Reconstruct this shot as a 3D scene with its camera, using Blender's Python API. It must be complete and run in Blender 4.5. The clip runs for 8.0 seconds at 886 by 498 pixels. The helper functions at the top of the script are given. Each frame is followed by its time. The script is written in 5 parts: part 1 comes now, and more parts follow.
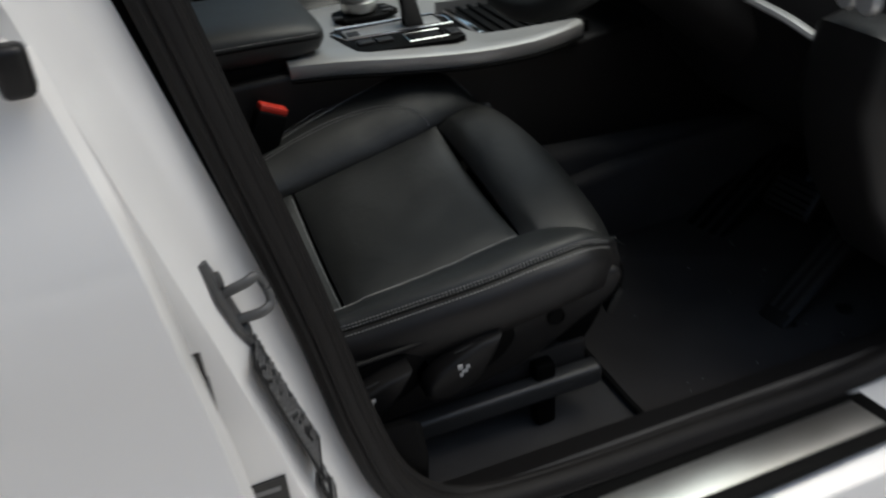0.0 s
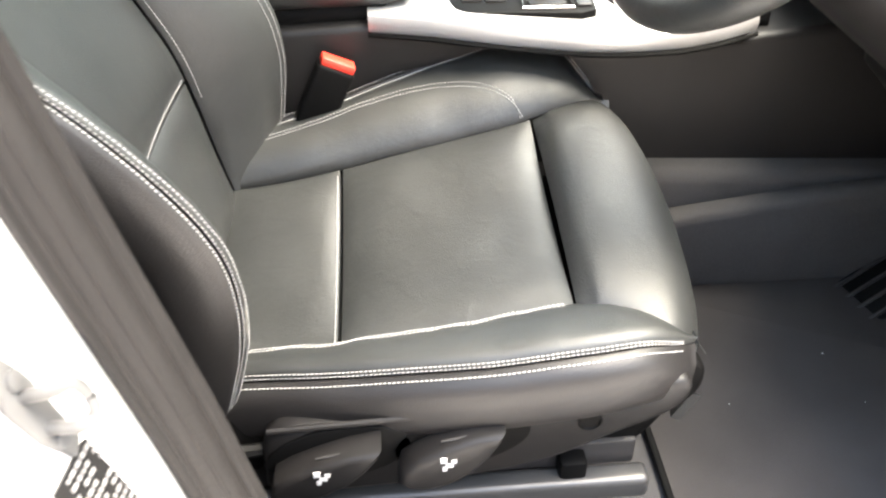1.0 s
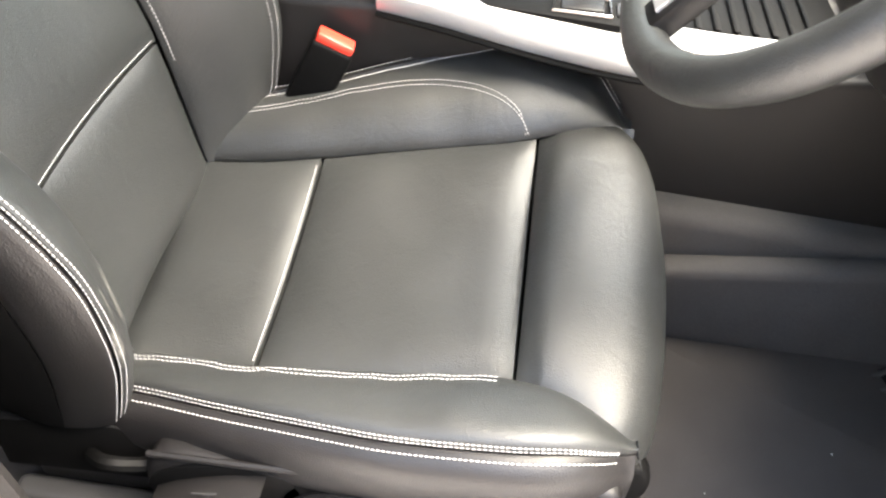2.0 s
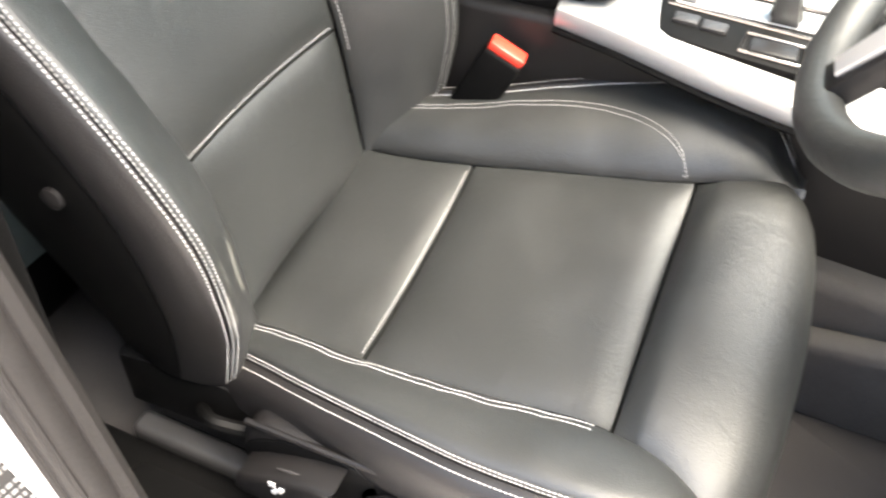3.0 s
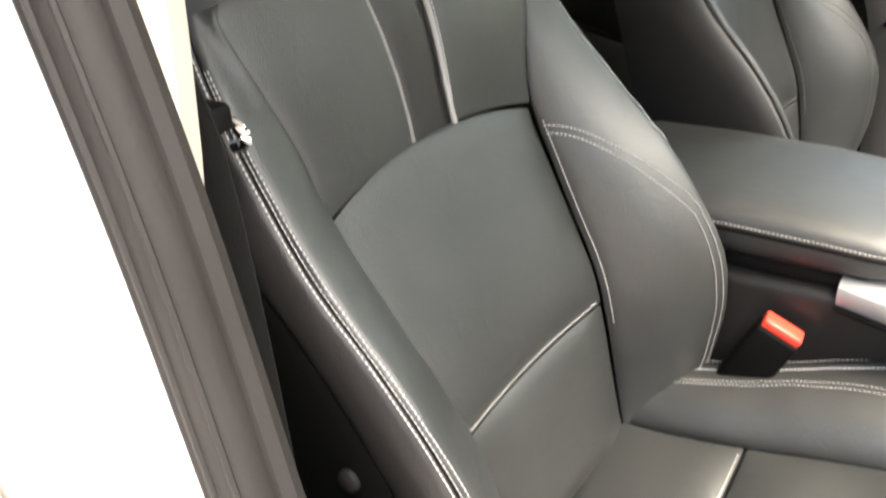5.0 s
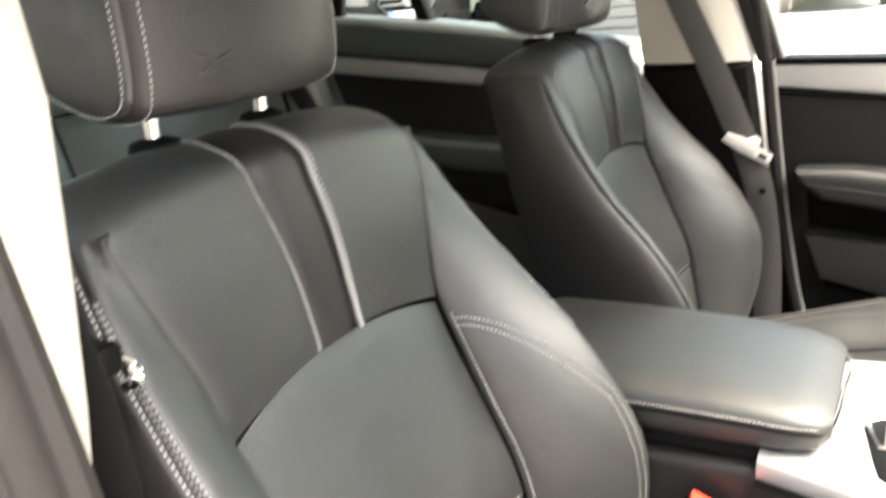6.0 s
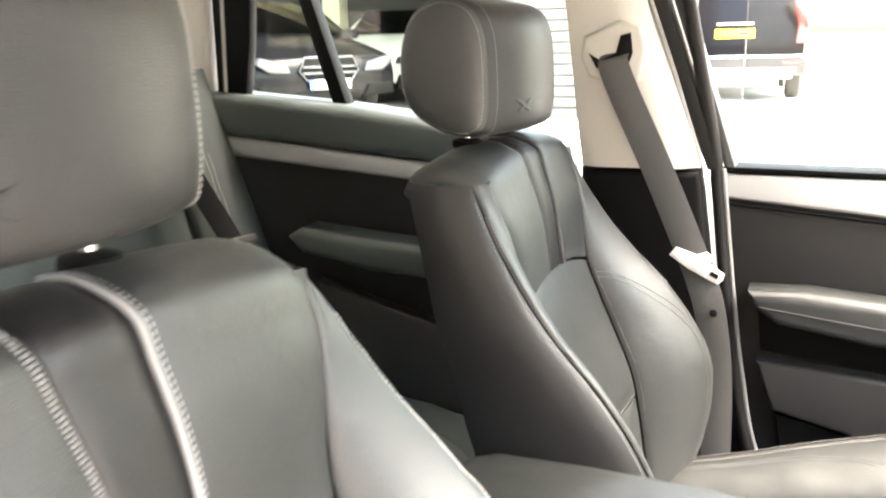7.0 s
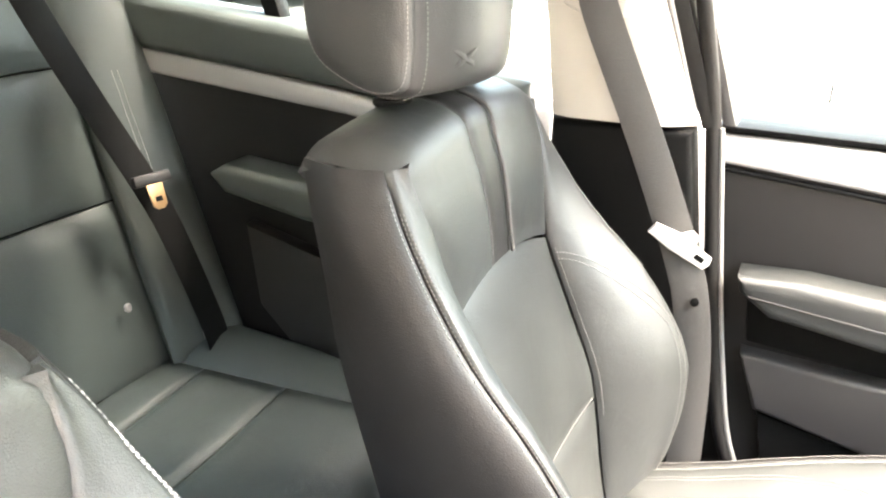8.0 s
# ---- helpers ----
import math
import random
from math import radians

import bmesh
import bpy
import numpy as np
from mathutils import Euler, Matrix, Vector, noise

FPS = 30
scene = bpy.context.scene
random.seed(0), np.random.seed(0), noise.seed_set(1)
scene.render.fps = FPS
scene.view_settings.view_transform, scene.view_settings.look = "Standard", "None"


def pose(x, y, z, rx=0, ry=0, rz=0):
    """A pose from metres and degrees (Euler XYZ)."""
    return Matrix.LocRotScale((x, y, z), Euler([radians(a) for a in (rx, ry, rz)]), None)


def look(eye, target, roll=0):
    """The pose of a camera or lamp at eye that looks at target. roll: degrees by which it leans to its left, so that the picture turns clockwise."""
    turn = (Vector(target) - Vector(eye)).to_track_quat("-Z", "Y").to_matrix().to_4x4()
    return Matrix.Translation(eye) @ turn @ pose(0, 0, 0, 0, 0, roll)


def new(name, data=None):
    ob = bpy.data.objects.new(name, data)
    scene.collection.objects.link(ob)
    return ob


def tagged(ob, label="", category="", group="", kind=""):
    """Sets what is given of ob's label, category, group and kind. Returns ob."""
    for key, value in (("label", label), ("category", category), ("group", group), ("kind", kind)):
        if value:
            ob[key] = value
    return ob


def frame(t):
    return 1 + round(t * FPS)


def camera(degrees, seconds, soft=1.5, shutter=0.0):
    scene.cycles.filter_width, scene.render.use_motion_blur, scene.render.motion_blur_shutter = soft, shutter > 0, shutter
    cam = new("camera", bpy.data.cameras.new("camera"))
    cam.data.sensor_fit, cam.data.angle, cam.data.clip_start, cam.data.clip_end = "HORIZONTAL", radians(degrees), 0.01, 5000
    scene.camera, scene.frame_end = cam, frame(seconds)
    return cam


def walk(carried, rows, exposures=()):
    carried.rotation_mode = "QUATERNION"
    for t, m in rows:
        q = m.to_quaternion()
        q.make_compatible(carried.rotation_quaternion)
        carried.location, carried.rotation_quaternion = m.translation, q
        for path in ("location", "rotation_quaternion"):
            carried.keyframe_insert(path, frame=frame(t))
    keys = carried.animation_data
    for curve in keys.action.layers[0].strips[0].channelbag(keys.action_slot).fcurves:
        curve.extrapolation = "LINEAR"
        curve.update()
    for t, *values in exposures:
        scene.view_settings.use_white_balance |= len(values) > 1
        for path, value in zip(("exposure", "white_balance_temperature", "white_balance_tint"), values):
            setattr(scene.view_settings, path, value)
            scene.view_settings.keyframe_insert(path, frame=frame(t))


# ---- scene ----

from collections import namedtuple

# ---------------------------------------------------------------- camera
cam = camera(55.3, 8.0, soft=2.1, shutter=0.5)
PATH = [
    (0, (-0.023, -1.349, 1.271), (0.527, 0.257, 0.212), -4.7),
    (0.5, (0.138, -1.27, 1.265), (0.363, 0.398, 0.185), -2.1),
    (1, (0.202, -1.121, 1.262), (0.303, 0.45, 0.029), -0.9),
    (1.2, (0.229, -1.078, 1.266), (0.3, 0.462, -0.008), -1.0),
    (2.3, (0.37, -0.954, 1.283), (0.123, 0.46, -0.109), 4.3),
    (2.5, (0.376, -0.948, 1.287), (0.045, 0.44, -0.114), 3.9),
    (3, (0.382, -0.936, 1.287), (-0.146, 0.401, -0.104), 2.9),
    (3.5, (0.381, -0.935, 1.293), (-0.373, 0.375, -0.016), 0.2),
    (4, (0.372, -0.94, 1.297), (-0.57, 0.343, 0.086), -2.6),
    (4.2, (0.368, -0.94, 1.3), (-0.642, 0.332, 0.132), -3.3),
    (5.3, (0.288, -0.938, 1.32), (-0.766, 0.534, 0.47), -4.0),
    (5.5, (0.289, -0.933, 1.324), (-0.75, 0.586, 0.542), -4.0),
    (6, (0.286, -0.913, 1.34), (-0.659, 0.737, 0.723), -4.7),
    (6.5, (0.264, -0.872, 1.353), (-0.553, 0.899, 0.908), -3.1),
    (6.8, (0.224, -0.796, 1.348), (-0.581, 0.981, 0.906), -2.2),
    (7, (0.189, -0.716, 1.359), (-0.592, 1.062, 0.883), -1.4),
    (7.5, (0.146, -0.496, 1.382), (-0.6, 1.237, 0.718), 1.1),
    (8, (0.164, -0.456, 1.402), (-0.574, 1.254, 0.673), 1.3),
]
walk(cam, [(t, look(eye, target, roll)) for t, eye, target, roll in PATH],
     [(0.0, -0.15, 6350, 7), (0.2, 1.0, 6350, 7), (0.4, 2.2, 6300, 7), (0.8, 3.5, 6800, 9), (1.2, 3.95, 7250, 11),
      (2.3, 3.85, 7150, 12), (4.0, 3.55, 7200, 12), (5.5, 3.5, 7400, 11), (6.5, 4.35, 7400, 13), (7.0, 4.72, 7400, 13), (7.4, 5.25, 7400, 13), (8.0, 5.5, 7350, 12)])

# ---------------------------------------------------------------- light
world = bpy.data.worlds.new("sky")
scene.world = world
world.use_nodes = True
wn = world.node_tree
sky = wn.nodes.new("ShaderNodeTexSky")
sky.sky_type = "NISHITA"
sky.sun_disc = False
sky.sun_elevation = radians(64)
sky.sun_rotation = radians(85)
sky.air_density = 1.6
sky.dust_density = 4.0
wn.links.new(sky.outputs[0], wn.nodes["Background"].inputs[0])
wn.nodes["Background"].inputs[1].default_value = 0.15
sun_data = bpy.data.lights.new("sun", "SUN")
sun_data.energy = 1.9
sun_data.angle = radians(50)
sun_data.color = (1.0, 0.97, 0.93)
sun = new("sun", sun_data)
sun.matrix_world = look((0, 0, 0), (-0.43, -0.04, -0.90))


# ---------------------------------------------------------------- materials
def material(name, base, rough=0.5, metal=0.0, grain=0.0, grain_scale=400.0, bump=0.0, bump_scale=300.0,
             stain=0.12, stain_scale=9.0, cells=False, coat=0.0, spec=0.5, rough_var=0.08, crease=0.0, crease_scale=38.0):
    m = bpy.data.materials.new(name)
    m.use_nodes = True
    nt = m.node_tree
    b = nt.nodes["Principled BSDF"]
    b.inputs["Metallic"].default_value = metal
    b.inputs["Coat Weight"].default_value = coat
    b.inputs["Coat Roughness"].default_value = 0.06
    b.inputs["Specular IOR Level"].default_value = spec
    tc = nt.nodes.new("ShaderNodeTexCoord")
    big = nt.nodes.new("ShaderNodeTexNoise")
    big.inputs["Scale"].default_value = stain_scale
    big.inputs["Detail"].default_value = 6.0
    nt.links.new(tc.outputs["Object"], big.inputs["Vector"])
    fine = nt.nodes.new("ShaderNodeTexNoise")
    fine.inputs["Scale"].default_value = grain_scale
    fine.inputs["Detail"].default_value = 3.0
    nt.links.new(tc.outputs["Object"], fine.inputs["Vector"])
    total = nt.nodes.new("ShaderNodeMath")
    total.operation = "MULTIPLY_ADD"
    total.inputs[1].default_value = grain
    nt.links.new(fine.outputs["Fac"], total.inputs[0])
    sc = nt.nodes.new("ShaderNodeMath")
    sc.operation = "MULTIPLY_ADD"
    sc.inputs[1].default_value = stain * 2
    sc.inputs[2].default_value = 1.0 - stain - grain / 2
    nt.links.new(big.outputs["Fac"], sc.inputs[0])
    nt.links.new(sc.outputs[0], total.inputs[2])
    mul = nt.nodes.new("ShaderNodeVectorMath")
    mul.operation = "SCALE"
    mul.inputs[0].default_value = base
    nt.links.new(total.outputs[0], mul.inputs["Scale"])
    nt.links.new(mul.outputs[0], b.inputs["Base Color"])
    rr = nt.nodes.new("ShaderNodeMath")
    rr.operation = "MULTIPLY_ADD"
    rr.inputs[1].default_value = rough_var * 2
    rr.inputs[2].default_value = rough - rough_var
    nt.links.new(big.outputs["Fac"], rr.inputs[0])
    nt.links.new(rr.outputs[0], b.inputs["Roughness"])
    if bump:
        if cells:
            tex = nt.nodes.new("ShaderNodeTexVoronoi")
            tex.inputs["Scale"].default_value = bump_scale
            out = tex.outputs["Distance"]
        else:
            tex = nt.nodes.new("ShaderNodeTexNoise")
            tex.inputs["Scale"].default_value = bump_scale
            tex.inputs["Detail"].default_value = 4.0
            out = tex.outputs["Fac"]
        nt.links.new(tc.outputs["Object"], tex.inputs["Vector"])
        bn = nt.nodes.new("ShaderNodeBump")
        bn.inputs["Strength"].default_value = bump
        bn.inputs["Distance"].default_value = 0.001
        nt.links.new(out, bn.inputs["Height"])
        nt.links.new(bn.outputs[0], b.inputs["Normal"])
        if crease:
            wrinkle = nt.nodes.new("ShaderNodeTexNoise")
            wrinkle.inputs["Scale"].default_value = crease_scale
            wrinkle.inputs["Detail"].default_value = 5.0
            wrinkle.inputs["Distortion"].default_value = 0.8
            nt.links.new(tc.outputs["Object"], wrinkle.inputs["Vector"])
            bw = nt.nodes.new("ShaderNodeBump")
            bw.inputs["Strength"].default_value = crease
            bw.inputs["Distance"].default_value = 0.004
            nt.links.new(wrinkle.outputs["Fac"], bw.inputs["Height"])
            nt.links.new(bw.outputs[0], bn.inputs["Normal"])
    return m


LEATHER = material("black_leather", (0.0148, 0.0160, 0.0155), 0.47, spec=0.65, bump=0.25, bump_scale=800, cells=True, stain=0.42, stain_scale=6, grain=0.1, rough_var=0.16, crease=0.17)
LEATHER_WORN = material("worn_black_leather", (0.0148, 0.0160, 0.0155), 0.47, spec=0.65, bump=0.25, bump_scale=800, cells=True, stain=0.42, stain_scale=6, grain=0.1, rough_var=0.16, crease=0.17)
LEATHER_SIDE = material("black_vinyl", (0.0090, 0.0083, 0.0082), 0.47, spec=0.45, bump=0.22, bump_scale=700, cells=True, stain=0.16, rough_var=0.12)
# black leather with its base raised to stand in for light missing in the rear
LEATHER_LIFTED = material("brightened_black_leather", (0.058, 0.070, 0.066), 0.42, bump=0.25, bump_scale=600, cells=True, stain=0.10, rough_var=0.06, crease=0.12)
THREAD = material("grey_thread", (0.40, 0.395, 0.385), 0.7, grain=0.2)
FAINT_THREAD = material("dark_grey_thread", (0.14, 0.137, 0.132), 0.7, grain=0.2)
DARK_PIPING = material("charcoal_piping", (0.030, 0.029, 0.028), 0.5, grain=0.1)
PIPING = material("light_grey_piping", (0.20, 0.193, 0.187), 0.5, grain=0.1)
PLASTIC = material("black_plastic", (0.0085, 0.008, 0.008), 0.42, bump=0.3, bump_scale=900, stain=0.15, spec=0.3)
# black plastic, darkened further so gaps and recesses hold painted deep shade
PLASTIC_DARK = material("shade_dark_plastic", (0.0022, 0.0022, 0.0022), 0.6, bump=0.3, bump_scale=900, spec=0.10)
PLASTIC_GREY = material("grey_plastic", (0.023, 0.022, 0.022), 0.4, bump=0.4, bump_scale=800)
RUBBER = material("black_rubber_seal", (0.0115, 0.0105, 0.010), 0.6, bump=0.5, bump_scale=260, stain=0.4, spec=0.18)
CARPET = material("black_carpet", (0.056, 0.054, 0.053), 0.95, grain=0.8, grain_scale=900, bump=1.0, bump_scale=900, stain=0.3, spec=0.1)
MAT_PILE = material("dark_floor_mat", (0.046, 0.042, 0.040), 0.95, grain=0.8, grain_scale=1100, bump=1.0, bump_scale=1000, stain=0.35, spec=0.1)
WHITE_PAINT = material("white_car_paint", (0.80, 0.79, 0.77), 0.25, coat=1.0, stain=0.03, rough_var=0.04)
BEIGE = material("beige_trim", (0.36, 0.34, 0.30), 0.7, bump=0.3, bump_scale=900, stain=0.06)
HEADLINER = material("grey_headliner", (0.45, 0.43, 0.40), 0.95, grain=0.3, grain_scale=700, bump=0.5, bump_scale=800, spec=0.1)
SILVER = material("satin_silver_trim", (0.45, 0.45, 0.445), 0.40, metal=0.5, grain=0.05, stain=0.05)
CHROME = material("polished_chrome", (0.85, 0.85, 0.85), 0.12, metal=1.0, rough_var=0.04)
STEEL = material("brushed_steel", (0.55, 0.55, 0.54), 0.35, metal=1.0, bump=0.2, bump_scale=200, stain=0.15)
STRIKER_STEEL = material("dull_zinc_steel", (0.09, 0.09, 0.09), 0.5, metal=0.3, stain=0.2, stain_scale=40)
STEEL_DARK = material("grey_painted_steel", (0.05, 0.05, 0.05), 0.38, metal=0.3, stain=0.2)
RED = material("red_plastic", (0.75, 0.05, 0.03), 0.35, stain=0.05)
WEBBING = material("grey_belt_webbing", (0.045, 0.043, 0.041), 0.75, grain=0.4, grain_scale=500, bump=0.8, bump_scale=700)
BLACK_WEB = material("black_belt_webbing", (0.007, 0.007, 0.007), 0.8, grain=0.4, grain_scale=500, bump=0.8, bump_scale=700, spec=0.15)
LABEL = material("dark_sticker", (0.008, 0.008, 0.008), 0.4)
PRINT = material("white_print", (0.42, 0.42, 0.42), 0.5)
STICKER_PRINT = material("grey_print", (0.16, 0.16, 0.16), 0.5)
TONGUE = material("pale_metal_tongue", (0.72, 0.70, 0.67), 0.35, metal=0.6)
BRASS_TONGUE = material("warm_metal_tongue", (0.60, 0.38, 0.20), 0.35, metal=0.8)
CONCRETE = material("pale_concrete_yard", (0.58, 0.555, 0.52), 0.85, grain=0.3, grain_scale=60, bump=0.5, bump_scale=40, stain=0.2, stain_scale=0.8)
# white shutter paint with the shade of the garage front in its base
SHUTTER = material("shaded_white_shutter", (0.085, 0.085, 0.082), 0.5, stain=0.1, stain_scale=2)
RENDER_WALL = material("cream_rendered_wall", (0.50, 0.47, 0.32), 0.8, bump=0.4, bump_scale=60, stain=0.1, stain_scale=2)
BRICK_WALL = material("brown_brick_wall", (0.16, 0.13, 0.11), 0.9, grain=0.3, grain_scale=30, bump=0.6, bump_scale=25, stain=0.3, stain_scale=1.0)
# bay walls and floor, shade inside the garage painted into their colour
DARK_WALL = material("shaded_garage_wall", (0.03, 0.029, 0.027), 0.9, stain=0.3, stain_scale=1.5, bump=0.4, bump_scale=20)
GARAGE_FLOOR = material("shaded_garage_floor", (0.06, 0.06, 0.055), 0.45, stain=0.3, stain_scale=1.5, bump=0.2, bump_scale=30)
BLACK_PAINT = material("black_car_paint", (0.004, 0.004, 0.005), 0.2, spec=0.12, coat=0.03, stain=0.05)
CREAM_PAINT = material("white_hatchback_paint", (0.62, 0.60, 0.46), 0.3, coat=0.3, stain=0.03)
TYRE = material("black_tyre", (0.02, 0.02, 0.02), 0.8, bump=0.5, bump_scale=120)
YELLOW = material("yellow_plate", (0.85, 0.62, 0.03), 0.5)
# chrome and white plate of the parked car, darkened to look shaded
SHADED_CHROME = material("shaded_chrome", (0.15, 0.155, 0.16), 0.3, metal=0.9)
PLATE_WHITE = material("shaded_white_plate", (0.28, 0.28, 0.28), 0.5)
PLATE_BLUE = material("blue_plate_band", (0.03, 0.12, 0.55), 0.5)
LAMP_RED = material("red_tail_lamp", (0.55, 0.02, 0.02), 0.15, coat=1.0)
LAMP_CLEAR = material("clear_head_lamp", (0.05, 0.052, 0.055), 0.2, metal=0.3, coat=0.2)


def worn(m, places, colour):
    """Adds rubbed, pale streaks to a leather at the places given as (centre, radius across and along)."""
    nt = m.node_tree
    b = nt.nodes["Principled BSDF"]
    old = b.inputs["Base Color"].links[0].from_socket
    tc = nt.nodes.new("ShaderNodeTexCoord")
    streak = nt.nodes.new("ShaderNodeTexNoise")
    streak.inputs["Scale"].default_value = 30.0
    streak.inputs["Detail"].default_value = 6.0
    stretch = nt.nodes.new("ShaderNodeMapping")
    stretch.inputs["Scale"].default_value = (5.0, 5.0, 0.8)
    stretch.inputs["Rotation"].default_value = (0.0, 0.35, 0.0)
    nt.links.new(tc.outputs["Object"], stretch.inputs["Vector"])
    nt.links.new(stretch.outputs[0], streak.inputs["Vector"])
    for centre, size in places:
        shift = nt.nodes.new("ShaderNodeMapping")
        shift.vector_type = "TEXTURE"
        shift.inputs["Location"].default_value = centre
        shift.inputs["Scale"].default_value = size
        nt.links.new(tc.outputs["Object"], shift.inputs["Vector"])
        ball = nt.nodes.new("ShaderNodeTexGradient")
        ball.gradient_type = "SPHERICAL"
        nt.links.new(shift.outputs[0], ball.inputs["Vector"])
        cut = nt.nodes.new("ShaderNodeMath")
        cut.operation = "MULTIPLY_ADD"
        cut.inputs[1].default_value = 0.45
        nt.links.new(ball.outputs["Fac"], cut.inputs[0])
        nt.links.new(streak.outputs["Fac"], cut.inputs[2])
        ramp = nt.nodes.new("ShaderNodeMapRange")
        ramp.inputs["From Min"].default_value = 0.72
        ramp.inputs["From Max"].default_value = 0.90
        ramp.inputs["To Max"].default_value = 0.75
        nt.links.new(cut.outputs[0], ramp.inputs["Value"])
        mix = nt.nodes.new("ShaderNodeMix")
        mix.data_type = "RGBA"
        nt.links.new(ramp.outputs[0], mix.inputs["Factor"])
        nt.links.new(old, mix.inputs["A"])
        mix.inputs["B"].default_value = (*colour, 1)
        old = mix.outputs["Result"]
    nt.links.new(old, b.inputs["Base Color"])


worn(LEATHER_WORN, (((-0.098, -0.198, 0.240), (0.030, 0.016, 0.075)), ((-0.085, -0.226, 0.235), (0.022, 0.012, 0.070))), (0.22, 0.215, 0.19))


def glass_material(name, tint):
    m = bpy.data.materials.new(name)
    m.use_nodes = True
    nt = m.node_tree
    nt.nodes.remove(nt.nodes["Principled BSDF"])
    clear = nt.nodes.new("ShaderNodeBsdfTransparent")
    clear.inputs[0].default_value = (*tint, 1)
    gloss = nt.nodes.new("ShaderNodeBsdfGlossy")
    gloss.inputs["Roughness"].default_value = 0.02
    fres = nt.nodes.new("ShaderNodeFresnel")
    fres.inputs["IOR"].default_value = 1.45
    mix = nt.nodes.new("ShaderNodeMixShader")
    nt.links.new(fres.outputs[0], mix.inputs[0])
    nt.links.new(clear.outputs[0], mix.inputs[1])
    nt.links.new(gloss.outputs[0], mix.inputs[2])
    nt.links.new(mix.outputs[0], nt.nodes["Material Output"].inputs[0])
    return m


GLASS = glass_material("clear_car_glass", (0.88, 0.92, 0.90))
TINTED = glass_material("dark_car_glass", (0.45, 0.48, 0.48))
BLACK_GLASS = glass_material("black_car_glass", (0.03, 0.03, 0.03))


# ---------------------------------------------------------------- building helpers
def thing(name, label, category, at=(0, 0, 0), group="", kind=""):
    e = new(name)
    e.location = at
    e.empty_display_size = 0.05
    return tagged(e, label, category, group, kind)


def origin(ob):
    p = Vector((0, 0, 0))
    while ob is not None:
        p += ob.location
        ob = ob.parent
    return p


def part(name, bm, mat, parent=None, label="", smooth=True):
    """Links a bmesh, given in the world's metres, as one mesh under a thing or a part."""
    o = origin(parent) if parent is not None else Vector((0, 0, 0))
    bmesh.ops.recalc_face_normals(bm, faces=bm.faces)
    bmesh.ops.translate(bm, verts=bm.verts, vec=-o)
    me = bpy.data.meshes.new(name)
    bm.to_mesh(me)
    bm.free()
    me.materials.append(mat)
    if smooth:
        me.polygons.foreach_set("use_smooth", [True] * len(me.polygons))
        me.set_sharp_from_angle(angle=radians(38))
    ob = new(name, me)
    if parent is not None:
        ob.parent = parent
    if label:
        ob["label"] = label
    return ob


def box(x0, x1, y0, y1, z0, z1, bevel=0.004, seg=2, bm=None):
    own = bmesh.new()
    bmesh.ops.create_cube(own, size=1.0)
    for v in own.verts:
        v.co = Vector(((x0 + x1) / 2 + v.co.x * (x1 - x0), (y0 + y1) / 2 + v.co.y * (y1 - y0), (z0 + z1) / 2 + v.co.z * (z1 - z0)))
    if bevel > 0:
        bmesh.ops.bevel(own, geom=own.edges[:], offset=bevel, segments=seg, profile=0.5, affect="EDGES", clamp_overlap=True)
    if bm is None:
        return own
    merge(bm, own)
    return bm


def merge(bm, other):
    table = {v: bm.verts.new(v.co) for v in other.verts}
    for f in other.faces:
        try:
            bm.faces.new([table[v] for v in f.verts])
        except ValueError:
            pass
    other.free()


def turned(bm, m):
    bmesh.ops.transform(bm, matrix=m, verts=bm.verts)
    return bm


def prism(outline, axis, a, b, bevel=0.003, seg=2):
    """A plate: an outline of 2D points, pushed from a to b along an axis ('x': (y, z), 'y': (x, z), 'z': (x, y))."""
    bm = bmesh.new()
    def at(p, v):
        return {"x": (v, p[0], p[1]), "y": (p[0], v, p[1]), "z": (p[0], p[1], v)}[axis]
    lo = [bm.verts.new(at(p, a)) for p in outline]
    hi = [bm.verts.new(at(p, b)) for p in outline]
    n = len(outline)
    bm.faces.new(lo)
    bm.faces.new(hi[::-1])
    for k in range(n):
        bm.faces.new([lo[k], hi[k], hi[(k + 1) % n], lo[(k + 1) % n]])
    bmesh.ops.recalc_face_normals(bm, faces=bm.faces)
    if bevel > 0:
        bm.faces.ensure_lookup_table()
        caps = {bm.faces[0], bm.faces[1]}
        rim = [e for e in bm.edges if any(f in caps for f in e.link_faces)]
        bmesh.ops.bevel(bm, geom=rim, offset=bevel, segments=seg, profile=0.5, affect="EDGES", clamp_overlap=True)
    return bm


def smooth_line(points, n, closed=False):
    """A Catmull-Rom line through the points."""
    p = [Vector(q) for q in points]
    if closed:
        p = [p[-1], *p, p[0], p[1]]
    else:
        p = [p[0] * 2 - p[1], *p, p[-1] * 2 - p[-2]]
    out, last = [], len(p) - 3
    for k in range(n if closed else n + 1):
        t = k / n * last
        i = min(int(t), last - 1)
        f = t - i
        a, b, c, d = p[i:i + 4]
        out.append(0.5 * (2 * b + (c - a) * f + (2 * a - 5 * b + 4 * c - d) * f * f + (3 * b - a - 3 * c + d) * f ** 3))
    return out


